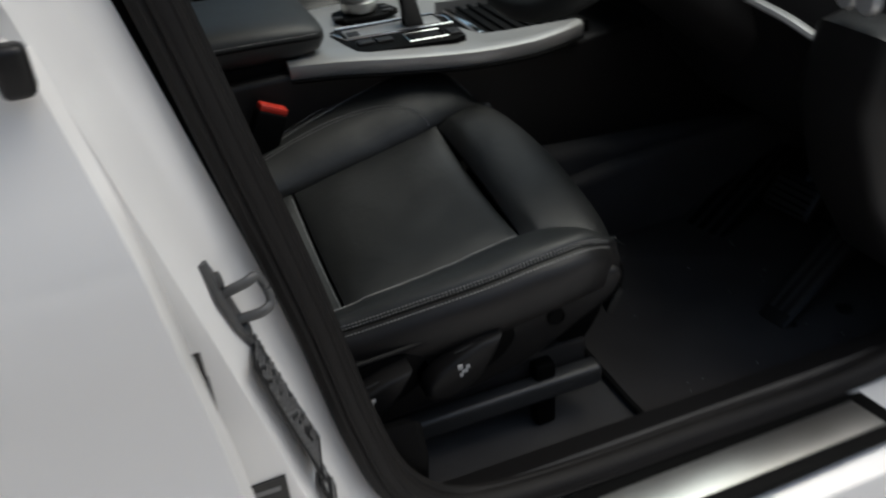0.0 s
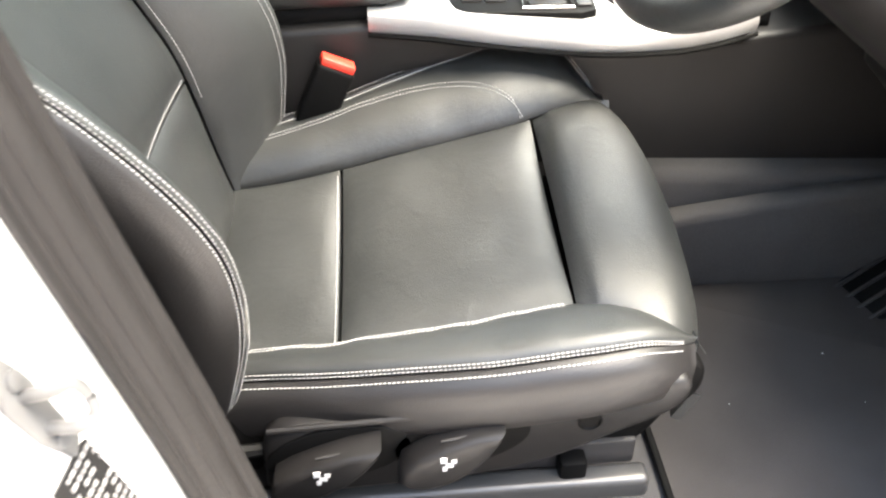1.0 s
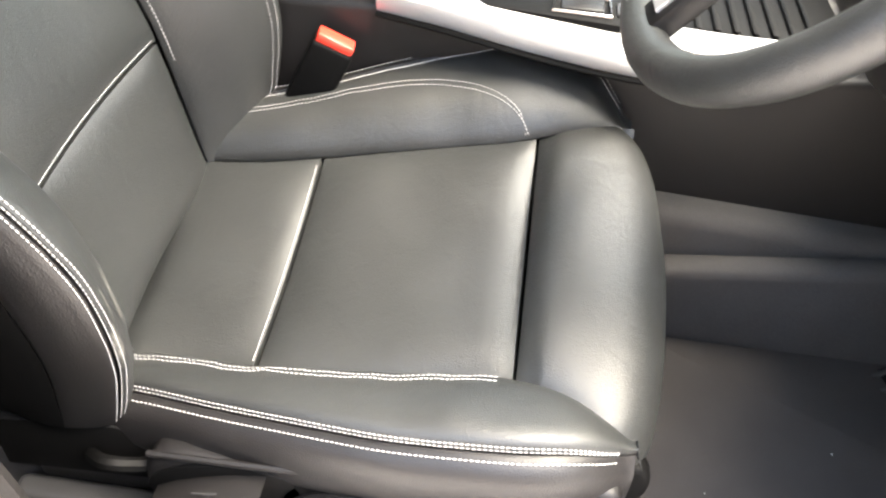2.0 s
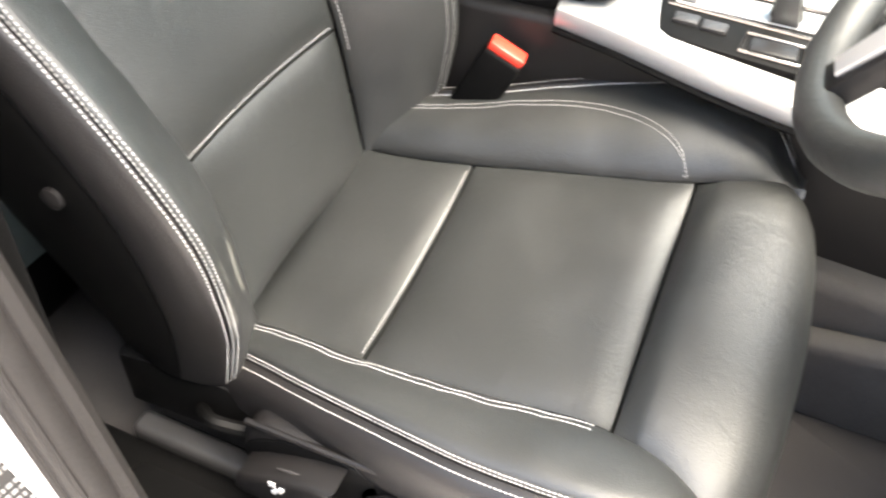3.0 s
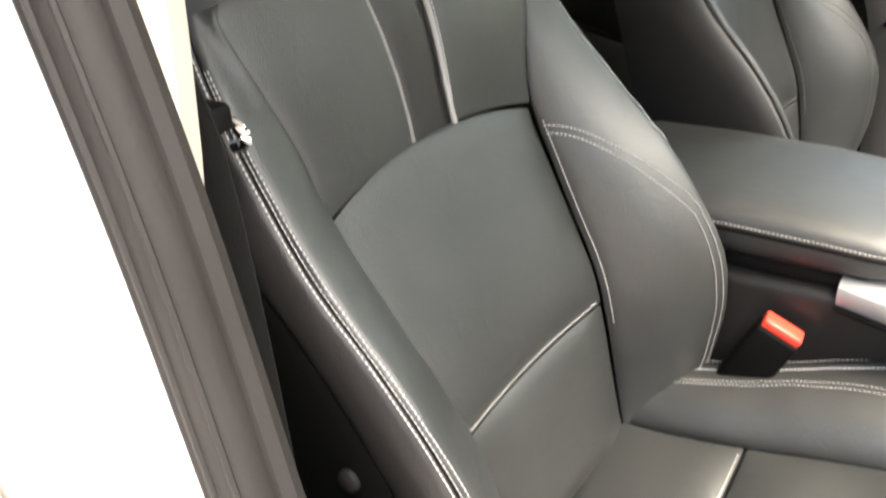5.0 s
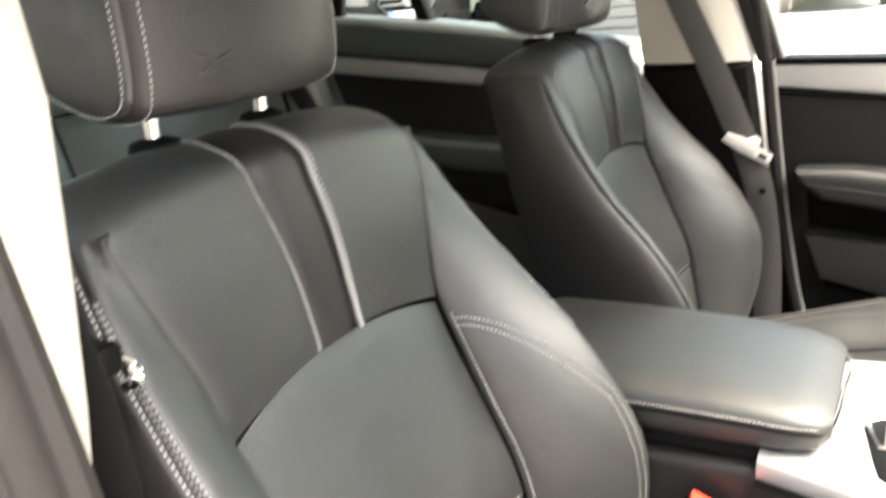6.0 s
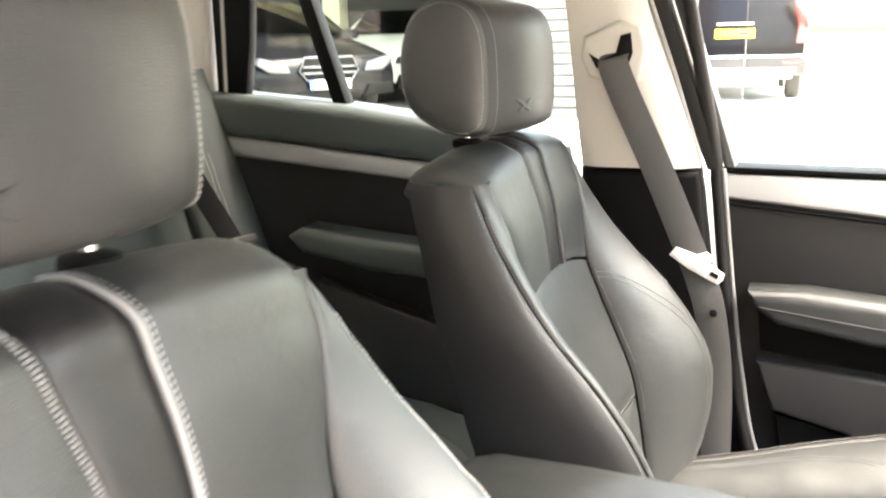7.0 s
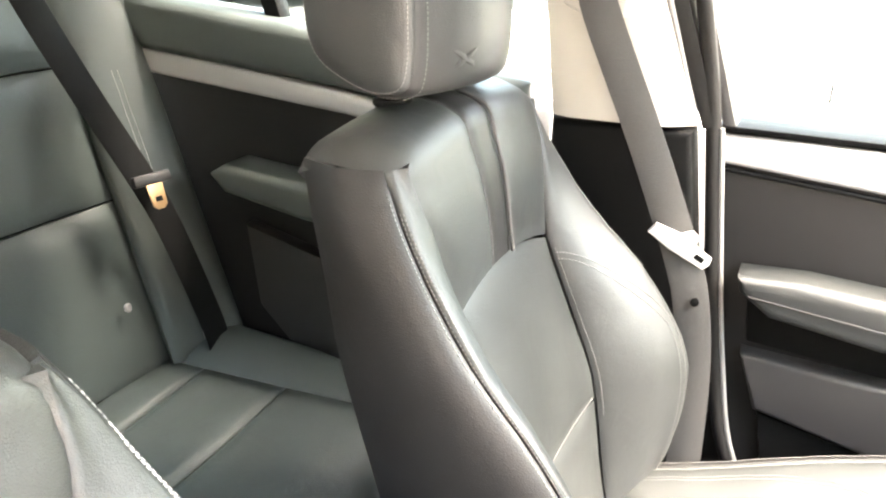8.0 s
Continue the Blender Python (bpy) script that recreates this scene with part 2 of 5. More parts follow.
def tube(points, radius, sides=8, closed=False, flat=1.0, up=(0, 0, 1), bm=None):
    """A round (or flattened) rod along a line of points; radius may be a number for each point."""
    bm = bm or bmesh.new()
    rings, n = [], len(points)
    for k, p in enumerate(points):
        a = points[(k - 1) % n] if closed or k else points[0]
        b = points[(k + 1) % n] if closed or k < n - 1 else points[-1]
        d = (Vector(b) - Vector(a)).normalized()
        side = d.cross(Vector(up))
        side = side.normalized() if side.length > 1e-4 else d.orthogonal().normalized()
        top = side.cross(d)
        r = radius[k] if isinstance(radius, (list, tuple)) else radius
        rings.append([bm.verts.new(Vector(p) + side * math.cos(w) * r + top * math.sin(w) * r * flat)
                      for w in (2 * math.pi * i / sides for i in range(sides))])
    for k in range(n if closed else n - 1):
        a, b = rings[k], rings[(k + 1) % n]
        for i in range(sides):
            bm.faces.new([a[i], a[(i + 1) % sides], b[(i + 1) % sides], b[i]])
    if not closed:
        bm.faces.new(rings[0][::-1])
        bm.faces.new(rings[-1])
    return bm


def strip(points, width_dir, width, thick, bm=None):
    """A flat band of webbing along points, width_dir across."""
    bm = bm or bmesh.new()
    rings, n = [], len(points)
    for k, p in enumerate(points):
        p = Vector(p)
        d = (Vector(points[min(k + 1, n - 1)]) - Vector(points[max(k - 1, 0)])).normalized()
        w = Vector(width_dir[k] if isinstance(width_dir, list) else width_dir)
        w = (w - d * w.dot(d)).normalized()
        t = d.cross(w)
        rings.append([bm.verts.new(p + w * a * width / 2 + t * b * thick / 2) for a, b in
                      ((-1, -0.4), (-0.96, -1), (0.96, -1), (1, -0.4), (1, 0.4), (0.96, 1), (-0.96, 1), (-1, 0.4))])
    for k in range(n - 1):
        for i in range(8):
            bm.faces.new([rings[k][i], rings[k][(i + 1) % 8], rings[k + 1][(i + 1) % 8], rings[k + 1][i]])
    bm.faces.new(rings[0][::-1])
    bm.faces.new(rings[-1])
    return bm


def lathe(profile, m, sides=24):
    """Turns a profile of (radius, height) about its axis, laid into the world by m."""
    bm = bmesh.new()
    rings = [[bm.verts.new(m @ Vector((r * math.cos(2 * math.pi * i / sides), r * math.sin(2 * math.pi * i / sides), h)))
              for i in range(sides)] for r, h in profile]
    for a, b in zip(rings, rings[1:]):
        for i in range(sides):
            bm.faces.new([a[i], a[(i + 1) % sides], b[(i + 1) % sides], b[i]])
    bm.faces.new(rings[0][::-1])
    bm.faces.new(rings[-1])
    return bm


def curve_of(xs, ys):
    """A smooth function through the points (xs, ys)."""
    xs, ys = np.array(xs, float), np.array(ys, float)
    slope = np.gradient(ys, xs)
    def value(x):
        x = min(max(x, xs[0]), xs[-1])
        k = min(max(int(np.searchsorted(xs, x) - 1), 0), len(xs) - 2)
        h = xs[k + 1] - xs[k]
        t = (x - xs[k]) / h
        return float((2 * t**3 - 3 * t**2 + 1) * ys[k] + (t**3 - 2 * t**2 + t) * h * slope[k]
                     + (3 * t**2 - 2 * t**3) * ys[k + 1] + (t**3 - t**2) * h * slope[k + 1])
    return value


Pad = namedtuple("Pad", "place normal")


def pad_surface(base, outward, bulge, groove, wrinkle=0.0, open_edges="", power=8):
    """The puffed surface of an upholstered panel over base(u, v); open_edges lists the sides (u0 u1 v0 v1) with no groove."""
    def normal(u, v):
        e = 1e-3
        a = base(min(u + e, 1), v) - base(max(u - e, 0), v)
        b = base(u, min(v + e, 1)) - base(u, max(v - e, 0))
        n = a.cross(b)
        n = n.normalized() if n.length > 1e-12 else Vector(outward)
        return n if n.dot(Vector(outward)) > 0 else -n
    def edge(t, low, high):
        t = (0.5 if low and t < 0.5 else t)
        t = (0.5 if high and t > 0.5 else t)
        return 1 - abs(2 * t - 1) ** power
    def place(u, v):
        k = edge(u, "u0" in open_edges, "u1" in open_edges) * edge(v, "v0" in open_edges, "v1" in open_edges)
        p, n = base(u, v), normal(u, v)
        w = wrinkle * noise.noise(p * 28) + wrinkle * 0.5 * noise.noise(p * 75) if wrinkle else 0.0
        return p + n * (-groove + (groove + bulge) * k + w * k)
    return Pad(place, normal)


def pad(name, surface, mat, parent, nu=16, nv=16, skirt=0.018, label="", closed=True):
    """The mesh of an upholstered panel, closed below."""
    bm = bmesh.new()
    def spread(n):
        # closer rows at both rims
        return [0.5 - 0.5 * math.cos(math.pi * k / n) * (0.35 + 0.65 * abs(math.cos(math.pi * k / n)) ** 0.0) for k in range(n + 1)]
    us, vs = spread(nu), spread(nv)
    top = [[bm.verts.new(surface.place(u, v)) for v in vs] for u in us]
    low = [[bm.verts.new(surface.place(u, v) - surface.normal(u, v) * skirt) if i in (0, nu) or j in (0, nv) else None
            for j, v in enumerate(vs)] for i, u in enumerate(us)]
    for i in range(nu):
        for j in range(nv):
            bm.faces.new([top[i][j], top[i + 1][j], top[i + 1][j + 1], top[i][j + 1]])
    rim = [(i, 0) for i in range(nu)] + [(nu, j) for j in range(nv)] + [(i, nv) for i in range(nu, 0, -1)] + [(0, j) for j in range(nv, 0, -1)]
    for (a, b), (c, d) in zip(rim, rim[1:] + rim[:1]):
        bm.faces.new([top[a][b], low[a][b], low[c][d], top[c][d]])
    if closed:
        bm.faces.new([low[a][b] for a, b in rim])
    bmesh.ops.remove_doubles(bm, verts=bm.verts, dist=1e-5)
    return part(name, bm, mat, parent, label)


def stitch_row(bm, surface, path, step=0.0044, length=0.0036, r=0.00052, lift=0.0006):
    """Single stitches along a path of (u, v) on a panel."""
    line = [(surface.place(u, v), surface.normal(u, v)) for u, v in path]
    run, due = 0.0, 0.0
    for (p, n), (q, _) in zip(line, line[1:]):
        d = q - p
        far = d.length
        if far < 1e-7:
            continue
        d /= far
        while due < run + far:
            c = p + d * (due - run) + n * lift
            s = d.cross(n).normalized() * r
            ends = [c - d * length / 2, c - d * length * 0.3, c + d * length * 0.3, c + d * length / 2]
            vs = [bm.verts.new(ends[0]), *[bm.verts.new(e + o) for e in ends[1:3] for o in (s, n * r * 1.2, -s)], bm.verts.new(ends[3])]
            for f in ((0, 2, 1), (0, 3, 2), (1, 2, 5, 4), (2, 3, 6, 5), (4, 5, 7), (5, 6, 7)):
                bm.faces.new([vs[k] for k in f])
            due += step
        run += far


def along(a, b, n=40):
    return [(a[0] + (b[0] - a[0]) * k / n, a[1] + (b[1] - a[1]) * k / n) for k in range(n + 1)]


# ---------------------------------------------------------------- front seats
ZB = (0.62, 0.68, 0.74, 0.80, 0.87, 0.93, 0.985, 1.04, 1.10, 1.15, 1.19, 1.22, 1.24)
ridge_x = curve_of(ZB, (0.030, 0.048, 0.064, 0.073, 0.068, 0.040, 0.0, -0.052, -0.098, -0.128, -0.148, -0.165, -0.19))
insert_x = curve_of(ZB, (0.022, 0.006, -0.008, -0.018, -0.034, -0.060, -0.085, -0.107, -0.116, -0.125, -0.138, -0.152, -0.185))
rear_x = curve_of(ZB, (-0.085, -0.097, -0.11, -0.122, -0.143, -0.160, -0.178, -0.197, -0.214, -0.229, -0.240, -0.246, -0.250))
ridge_w = curve_of(ZB, (0.195, 0.204, 0.214, 0.221, 0.224, 0.223, 0.220, 0.213, 0.202, 0.195, 0.190, 0.184, 0.178))
outer_w = curve_of(ZB, (0.215, 0.224, 0.234, 0.241, 0.244, 0.243, 0.239, 0.232, 0.220, 0.211, 0.204, 0.198, 0.190))
inner_w = curve_of(ZB, (0.122, 0.124, 0.127, 0.130, 0.134, 0.138, 0.142, 0.145, 0.153, 0.165, 0.178, 0.185, 0.184))

SB = (-0.06, 0.0, 0.05, 0.13, 0.20, 0.28, 0.36, 0.42, 0.47)
cush_z = curve_of(SB, (0.662, 0.664, 0.668, 0.679, 0.694, 0.711, 0.728, 0.736, 0.728))
crest_w = curve_of(SB, (0.165, 0.170, 0.178, 0.194, 0.208, 0.222, 0.227, 0.221, 0.206))
cinner_w = curve_of(SB, (0.126, 0.127, 0.129, 0.135, 0.139, 0.142, 0.146, 0.162, 0.186))
far_crest = curve_of(SB, (0.020, 0.026, 0.032, 0.037, 0.040, 0.042, 0.041, 0.024, -0.014))
near_crest = curve_of(SB, (0.020, 0.026, 0.032, 0.036, 0.037, 0.037, 0.034, 0.025, 0.008))


HEAD_SIDE = ((0.057, 0.045), (0.060, 0.0), (0.057, -0.052), (0.046, -0.076), (0.015, -0.081), (-0.022, -0.068), (-0.048, -0.048), (-0.057, -0.012), (-0.053, 0.03), (-0.034, 0.066), (0.002, 0.082), (0.040, 0.074))


def front_seat(cy, tilt, far_high, near_high, lean, head_z, head_shift, inboard, label):
    """A sports seat; cy: its middle across the car, tilt: how far its cushion leans to the door."""
    seat = thing("front_seat", label, "car seat", (0.15, cy, 0.56), "front seats")
    thread, wide = [], []

    def mid_y(z):
        return cy + lean * min(1.6, max(0.0, (z - 0.74) / 0.30))

    def extra(z, sign):
        """How much wider the backrest is on its inboard side."""
        t = min(1.0, max(0.0, (z - 0.92) / 0.16))
        return inboard * t * t * (3 - 2 * t) if sign > 0 else 0.0

    def seam_extra(z, sign):
        t = min(1.0, max(0.0, (z - 1.05) / 0.13))
        return extra(z, sign) * (0.3 + 0.7 * t * t * (3 - 2 * t))

    def cz(s, w):
        return cush_z(s) + tilt * w

    # cushion panels
    def panel(s0, s1):
        def base(u, v):
            s = s0 + (s1 - s0) * u
            w = (2 * v - 1) * cinner_w(s)
            return Vector((s, cy + w, cz(s, w) - 0.010 * (1 - (2 * v - 1) ** 2)))
        return base
    rear = pad_surface(panel(-0.010, 0.132), (0, 0, 1), 0.005, 0.004, 0.0018, power=4)
    pad("cushion_rear_panel", rear, LEATHER, seat)
    mid = pad_surface(panel(0.136, 0.3685), (0, 0, 1), 0.005, 0.005, 0.0020)
    pad("cushion_centre_panel", mid, LEATHER, seat, 20, 18)
    front_s = ((0.371, 0.733), (0.40, 0.741), (0.44, 0.741), (0.477, 0.730), (0.503, 0.702), (0.506, 0.66), (0.488, 0.615))
    line = smooth_line([(a, 0, b) for a, b in front_s], 60)

    def thigh_base(u, v):
        p = line[min(int(round(u * 60)), 60)] if abs(u * 60 - round(u * 60)) < 1e-6 else line[int(u * 60)].lerp(line[min(int(u * 60) + 1, 60)], u * 60 - int(u * 60))
        k = 2 * v - 1
        w = k * (cinner_w(min(p.x, 0.47)) + 0.004)
        return Vector((p.x - 0.022 * k * k * max(0, (u - 0.1)) ** 0.5, cy + w, p.z + tilt * w - 0.006 * k * k))
    thigh = pad_surface(thigh_base, (0.3, 0, 1), 0.005, 0.006, 0.0008)
    pad("thigh_support", thigh, LEATHER, seat, 30, 22, 0.010, closed=False)
    # cushion bolsters
    for sign, high, name in ((1, far_high, "cushion_bolster"), (-1, near_high, "cushion_bolster")):
        def bol(u, v, sign=sign, high=high):
            s = -0.055 + 0.53 * u
            a, c, h = cinner_w(s), crest_w(s), (far_crest if sign > 0 else near_crest)(s) * high
            tip = max(0.0, (u - 0.75) / 0.25) ** 2
            o = c + (0.036 if sign > 0 else 0.026) - 0.018 * max(0, (u - 0.82) / 0.18) ** 2
            pts = [(a, -0.002), (a + (c - a) * 0.45, h * 0.66), (c, h), (o - 0.006, h + (0.002 if sign > 0 else -0.014)), (o + 0.004, h - 0.030 + 0.003 * tip), (o + 0.006 - 0.004 * tip, h - 0.072 + 0.012 * tip)]
            q = smooth_line([(x, 0, z) for x, z in pts], 40)
            k = v * 40
            p = q[int(k)].lerp(q[min(int(k) + 1, 40)], k - int(k))
            return Vector((s, cy + sign * p.x, cz(s, sign * a) + 0.3 * tilt * sign * (p.x - a) + p.z))
        inner = pad_surface(lambda u, v, f=bol: f(u, v * 0.52), (0, 0, 1), 0.002, 0.004, 0.0018)
        pad(name, inner, LEATHER, seat, 40, 18, 0.010, closed=False)
        side = pad_surface(lambda u, v, f=bol: f(u, 0.53 + 0.47 * v), (0, sign, 0.6), 0.002, 0.003, 0.001)
        pad("cushion_side", side, LEATHER_SIDE, seat, 30, 8, 0.010, closed=False)
        thread.append((inner, along((0.02, 0.93), (0.97, 0.93), 60)))
        thread.append((inner, along((0.02, 0.98), (0.97, 0.98), 60)))
        thread.append((side, along((0.02, 0.10), (0.97, 0.10), 60)))
        if sign < 0:
            thread.append((inner, along((0.06, 0.46), (0.78, 0.14), 60)))
            thread.append((inner, along((0.06, 0.55), (0.78, 0.23), 60)))
        else:
            arc = [(0.1 + 0.68 * k / 40, 0.72 * max(0.0, 1 - ((k / 40 - 0.35) / 0.65) ** 2 if k > 14 else 1) ** 0.5 + 0.02) for k in range(41)]
            thread.append((inner, arc))
            thread.append((inner, [(u + 0.006, max(0.02, v - 0.06)) for u, v in arc]))
    thread.append((rear, along((0.985, 0.03), (0.985, 0.97))))
    # backrest panels
    def bpanel(z0, z1, w0=-1.0, w1=1.0, arch0=0.0, arch1=0.0):
        def base(u, v):
            k = w0 + (w1 - w0) * v
            lo, hi = z0 + arch0 * (1 - k * k), z1 + arch1 * (1 - k * k)
            z = lo + (hi - lo) * u
            return Vector((insert_x(z) - 0.008 * (1 - k * k), mid_y(z) + k * inner_w(z), z))
        return base
    low = pad_surface(bpanel(0.660, 0.828), (1, 0, 0.2), 0.005, 0.005, 0.0010, power=6)
    pad("lumbar_panel", low, LEATHER, seat)
    centre = pad_surface(bpanel(0.832, 1.036, arch1=0.020), (1, 0, 0.2), 0.004, 0.004, 0.0006)
    pad("back_centre_panel", centre, LEATHER, seat, 20, 20)
    thread.append((centre, along((0.02, 0.03), (0.02, 0.97))))
    # upper panels run over the top of the backrest
    crown = smooth_line([(insert_x(z), 0, z) for z in (1.04, 1.08, 1.12, 1.16, 1.19, 1.215)] + [(-0.172, 0, 1.228), (-0.205, 0, 1.233), (-0.245, 0, 1.222)], 60)

    def crown_base(w0, w1):
        def base(u, v):
            k = w0 + (w1 - w0) * v
            t = u * 60
            p = crown[int(t)].lerp(crown[min(int(t) + 1, 60)], t - int(t))
            z = p.z + 0.020 * (1 - k * k) * max(0, 1 - u * 2.5)
            drop = 0.016 * k * k * min(1, u * 1.6) + 0.016 * max(0.0, (abs(k) - 0.80) / 0.20) ** 2 * min(1.0, max(0.0, (u - 0.40) / 0.25))
            grow = min(1.0, max(0.0, (u - 0.58) / 0.2))
            grow = grow * grow * (3 - 2 * grow)
            grow *= abs(k)
            half = (inner_w(min(z, 1.23)) + seam_extra(z, k)) * (1 - grow) + (outer_w(1.20) + extra(z, k) - 0.0105) * grow
            return Vector((p.x - 0.006 * (1 - k * k) * (1 - u), mid_y(z) + k * half, z - drop))
        return base
    for w0, w1 in ((-1.0, -0.165), (0.165, 1.0)):
        up = pad_surface(crown_base(w0, w1), (1, 0, 0.5), 0.004, 0.003, 0.0006)
        pad("back_upper_panel", up, LEATHER, seat, 30, 16, 0.012, closed=False)
        if w0 > 0:
            thread.append((up, along((0.01, 0.045), (0.92, 0.045), 60)))
        else:
            wide.append((up, along((0.01, 0.965), (0.92, 0.965), 60)))
    stripe = pad_surface(crown_base(-0.155, 0.155), (1, 0, 0.5), 0.001, 0.003)
    pad("back_stripe", stripe, LEATHER_SIDE, seat, 30, 6, 0.012, closed=False)
    for k in (0.16,):
        cb = crown_base(k, k + 0.001)
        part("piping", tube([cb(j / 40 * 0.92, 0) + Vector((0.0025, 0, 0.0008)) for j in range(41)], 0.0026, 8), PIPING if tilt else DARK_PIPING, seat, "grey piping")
    # backrest bolsters
    for sign in (1, -1):
        def bb(u, v, sign=sign):
            z = 0.64 + 0.561 * u
            a, r, o = inner_w(z) + seam_extra(z, sign), ridge_w(z) + extra(z, sign), outer_w(z) + extra(z, sign)
            xi, xr, xb = insert_x(z), ridge_x(z), rear_x(z)
            pts = [(a, xi), (a + (r - a) * 0.42, xi + (xr - xi) * 0.62), (r, xr), (o - 0.006, xr - 0.016), (o, xr - 0.042), (o, (xr + xb) / 2 - 0.01), (o - 0.012, xb)]
            q = smooth_line([(x, y, 0) for y, x in pts], 48)
            t = v * 48
            p = q[int(t)].lerp(q[min(int(t) + 1, 48)], t - int(t))
            end = max(0.0, (u - 0.9) / 0.1)
            return Vector((p.x, mid_y(z) + sign * (p.y - 0.002 * end * end), z))
        inner = pad_surface(lambda u, v, f=bb: f(u, v * 0.40), (1, 0, 0.2), 0.0015, 0.004, 0.0015)
        pad("back_bolster", inner, LEATHER_WORN if tilt and sign < 0 else LEATHER, seat, 38, 18)
        reach = 0.31 if tilt else 0.59
        side = pad_surface(lambda u, v, f=bb, reach=reach: f(u, 0.41 + reach * v), (0.4, sign, 0), 0.0015, 0.003, 0.0008)
        pad("back_side", side, LEATHER_SIDE, seat, 34, 10)
        if tilt:
            shell = pad_surface(lambda u, v, f=bb: f(u, 0.725 + 0.275 * v), (0.1, sign, 0), -0.001, 0.003)
            pad("side_shell", shell, PLASTIC_DARK, seat, 30, 8, label="black plastic backrest shell")
        if sign > 0:
            thread.append((inner, along((0.02, 0.71), (0.498, 0.71), 60)))
            thread.append((inner, along((0.02, 0.78), (0.512, 0.78), 60)))
        else:
            thread.append((inner, along((0.02, 0.90), (0.70, 0.90), 60)))
            thread.append((inner, along((0.02, 0.97), (0.94, 0.97), 60)))
        thread.append((side, along((0.02, 0.05), (0.97, 0.05), 60)))
        thread.append((inner, along((0.30, 0.04), (0.68, 0.04), 60)))
        if sign < 0:
            thread.append((inner, along((0.70, 0.90), (0.94, 0.90), 30)))
            continue
        thread.append((inner, along((0.512, 0.975), (0.93, 0.975), 60)))
        thread.append((inner, along((0.62, 0.90), (0.93, 0.90), 60)))
        arc = [(0.672 - 0.16 * (k / 40) ** 2.2, 0.04 + 0.74 * (k / 40)) for k in range(41)]
        thread.append((inner, arc))
        thread.append((inner, [(u - 0.014, 0.04 + (v - 0.04) * 0.905) for u, v in arc]))
    # back shell and core
    bm = bmesh.new()
    rows = []
    for k in range(13):
        z = 0.60 + 0.60 * k / 12
        w, xb = (outer_w(z) - 0.012) * (1 - 0.04 * max(0.0, (z - 1.12) / 0.08) ** 2), rear_x(z)
        rows.append([bm.verts.new((x, mid_y(z) + y + (extra(z, 1) if y > 0.01 else 0.0), z)) for x, y in ((xb + 0.05, -w), (xb - 0.002, -w + 0.006), (xb - 0.016, -w * 0.6), (xb - 0.02, 0), (xb - 0.016, w * 0.6), (xb - 0.002, w - 0.006), (xb + 0.05, w))])
    for a, b in zip(rows, rows[1:]):
        for i in range(6):
            bm.faces.new([a[i], a[i + 1], b[i + 1], b[i]])
        bm.faces.new([a[6], a[0], b[0], b[6]])
    bm.faces.new(rows[0])
    bm.faces.new(rows[-1])
    part("back_shell", bm, PLASTIC, seat)
    part("cushion_core", box(-0.06, 0.455, cy - 0.205, cy + 0.205, 0.575, 0.635, 0.02), PLASTIC_DARK, seat)
    # stitches, one part for each panel row
    bm = bmesh.new()
    for surf, path in thread:
        stitch_row(bm, surf, path)
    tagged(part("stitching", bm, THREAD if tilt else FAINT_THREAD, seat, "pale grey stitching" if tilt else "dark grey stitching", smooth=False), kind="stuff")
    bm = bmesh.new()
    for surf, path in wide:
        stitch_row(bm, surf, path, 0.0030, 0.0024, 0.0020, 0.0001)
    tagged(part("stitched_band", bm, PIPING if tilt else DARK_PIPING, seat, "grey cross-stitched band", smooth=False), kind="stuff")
    # headrest with posts
    hy = mid_y(1.25) + head_shift
    half = 0.114
    side_line = smooth_line([(x, 0, z) for x, z in HEAD_SIDE], 56, True)

    def head_at(k, w, scale=1.0):
        """A point k of the side outline, w across the headrest; its face bows forward in the middle."""
        p = side_line[k % 56] * scale
        face = min(1.0, max(0.0, (p.x + 0.01) / 0.06))
        bow = 0.036 * (1 - abs(w / half) ** 2.2) * face
        return Vector((-0.222 + p.x + bow - 0.05 * p.z, hy + w, head_z + 0.030 + p.z))
    bm = bmesh.new()
    spans = [-half + 0.0005, -half + 0.003, -half + 0.008, -0.094, -0.075, -0.05, -0.025, 0.0, 0.025, 0.05, 0.075, 0.094, half - 0.008, half - 0.003, half - 0.0005]
    shrink = [0.955, 0.985, 1.0] + [1.0] * 9 + [1.0, 0.985, 0.955]
    rings = [[bm.verts.new(head_at(k, w, q)) for k in range(56)] for w, q in zip(spans, shrink)]
    for a, b in zip(rings, rings[1:]):
        for k in range(56):
            bm.faces.new([a[k], a[(k + 1) % 56], b[(k + 1) % 56], b[k]])
    head = part("headrest", bm, LEATHER_SIDE, seat)
    for sy in (-1, 1):
        bm = bmesh.new()
        rings = [[bm.verts.new(head_at(k, sy * w, q)) for k in range(56)] for w, q in ((half - 0.008, 0.90), (half - 0.001, 0.95), (half + 0.003, 0.93), (half + 0.005, 0.88), (half + 0.0075, 0.70), (half + 0.009, 0.4))]
        for a, b in zip(rings, rings[1:]):
            for k in range(56):
                bm.faces.new([a[k], a[(k + 1) % 56], b[(k + 1) % 56], b[k]])
        bm.faces.new(rings[-1])
        part("headrest_side", bm, LEATHER, head, "smooth black leather side panel")
    # double seam along each side of the headrest
    bm = bmesh.new()
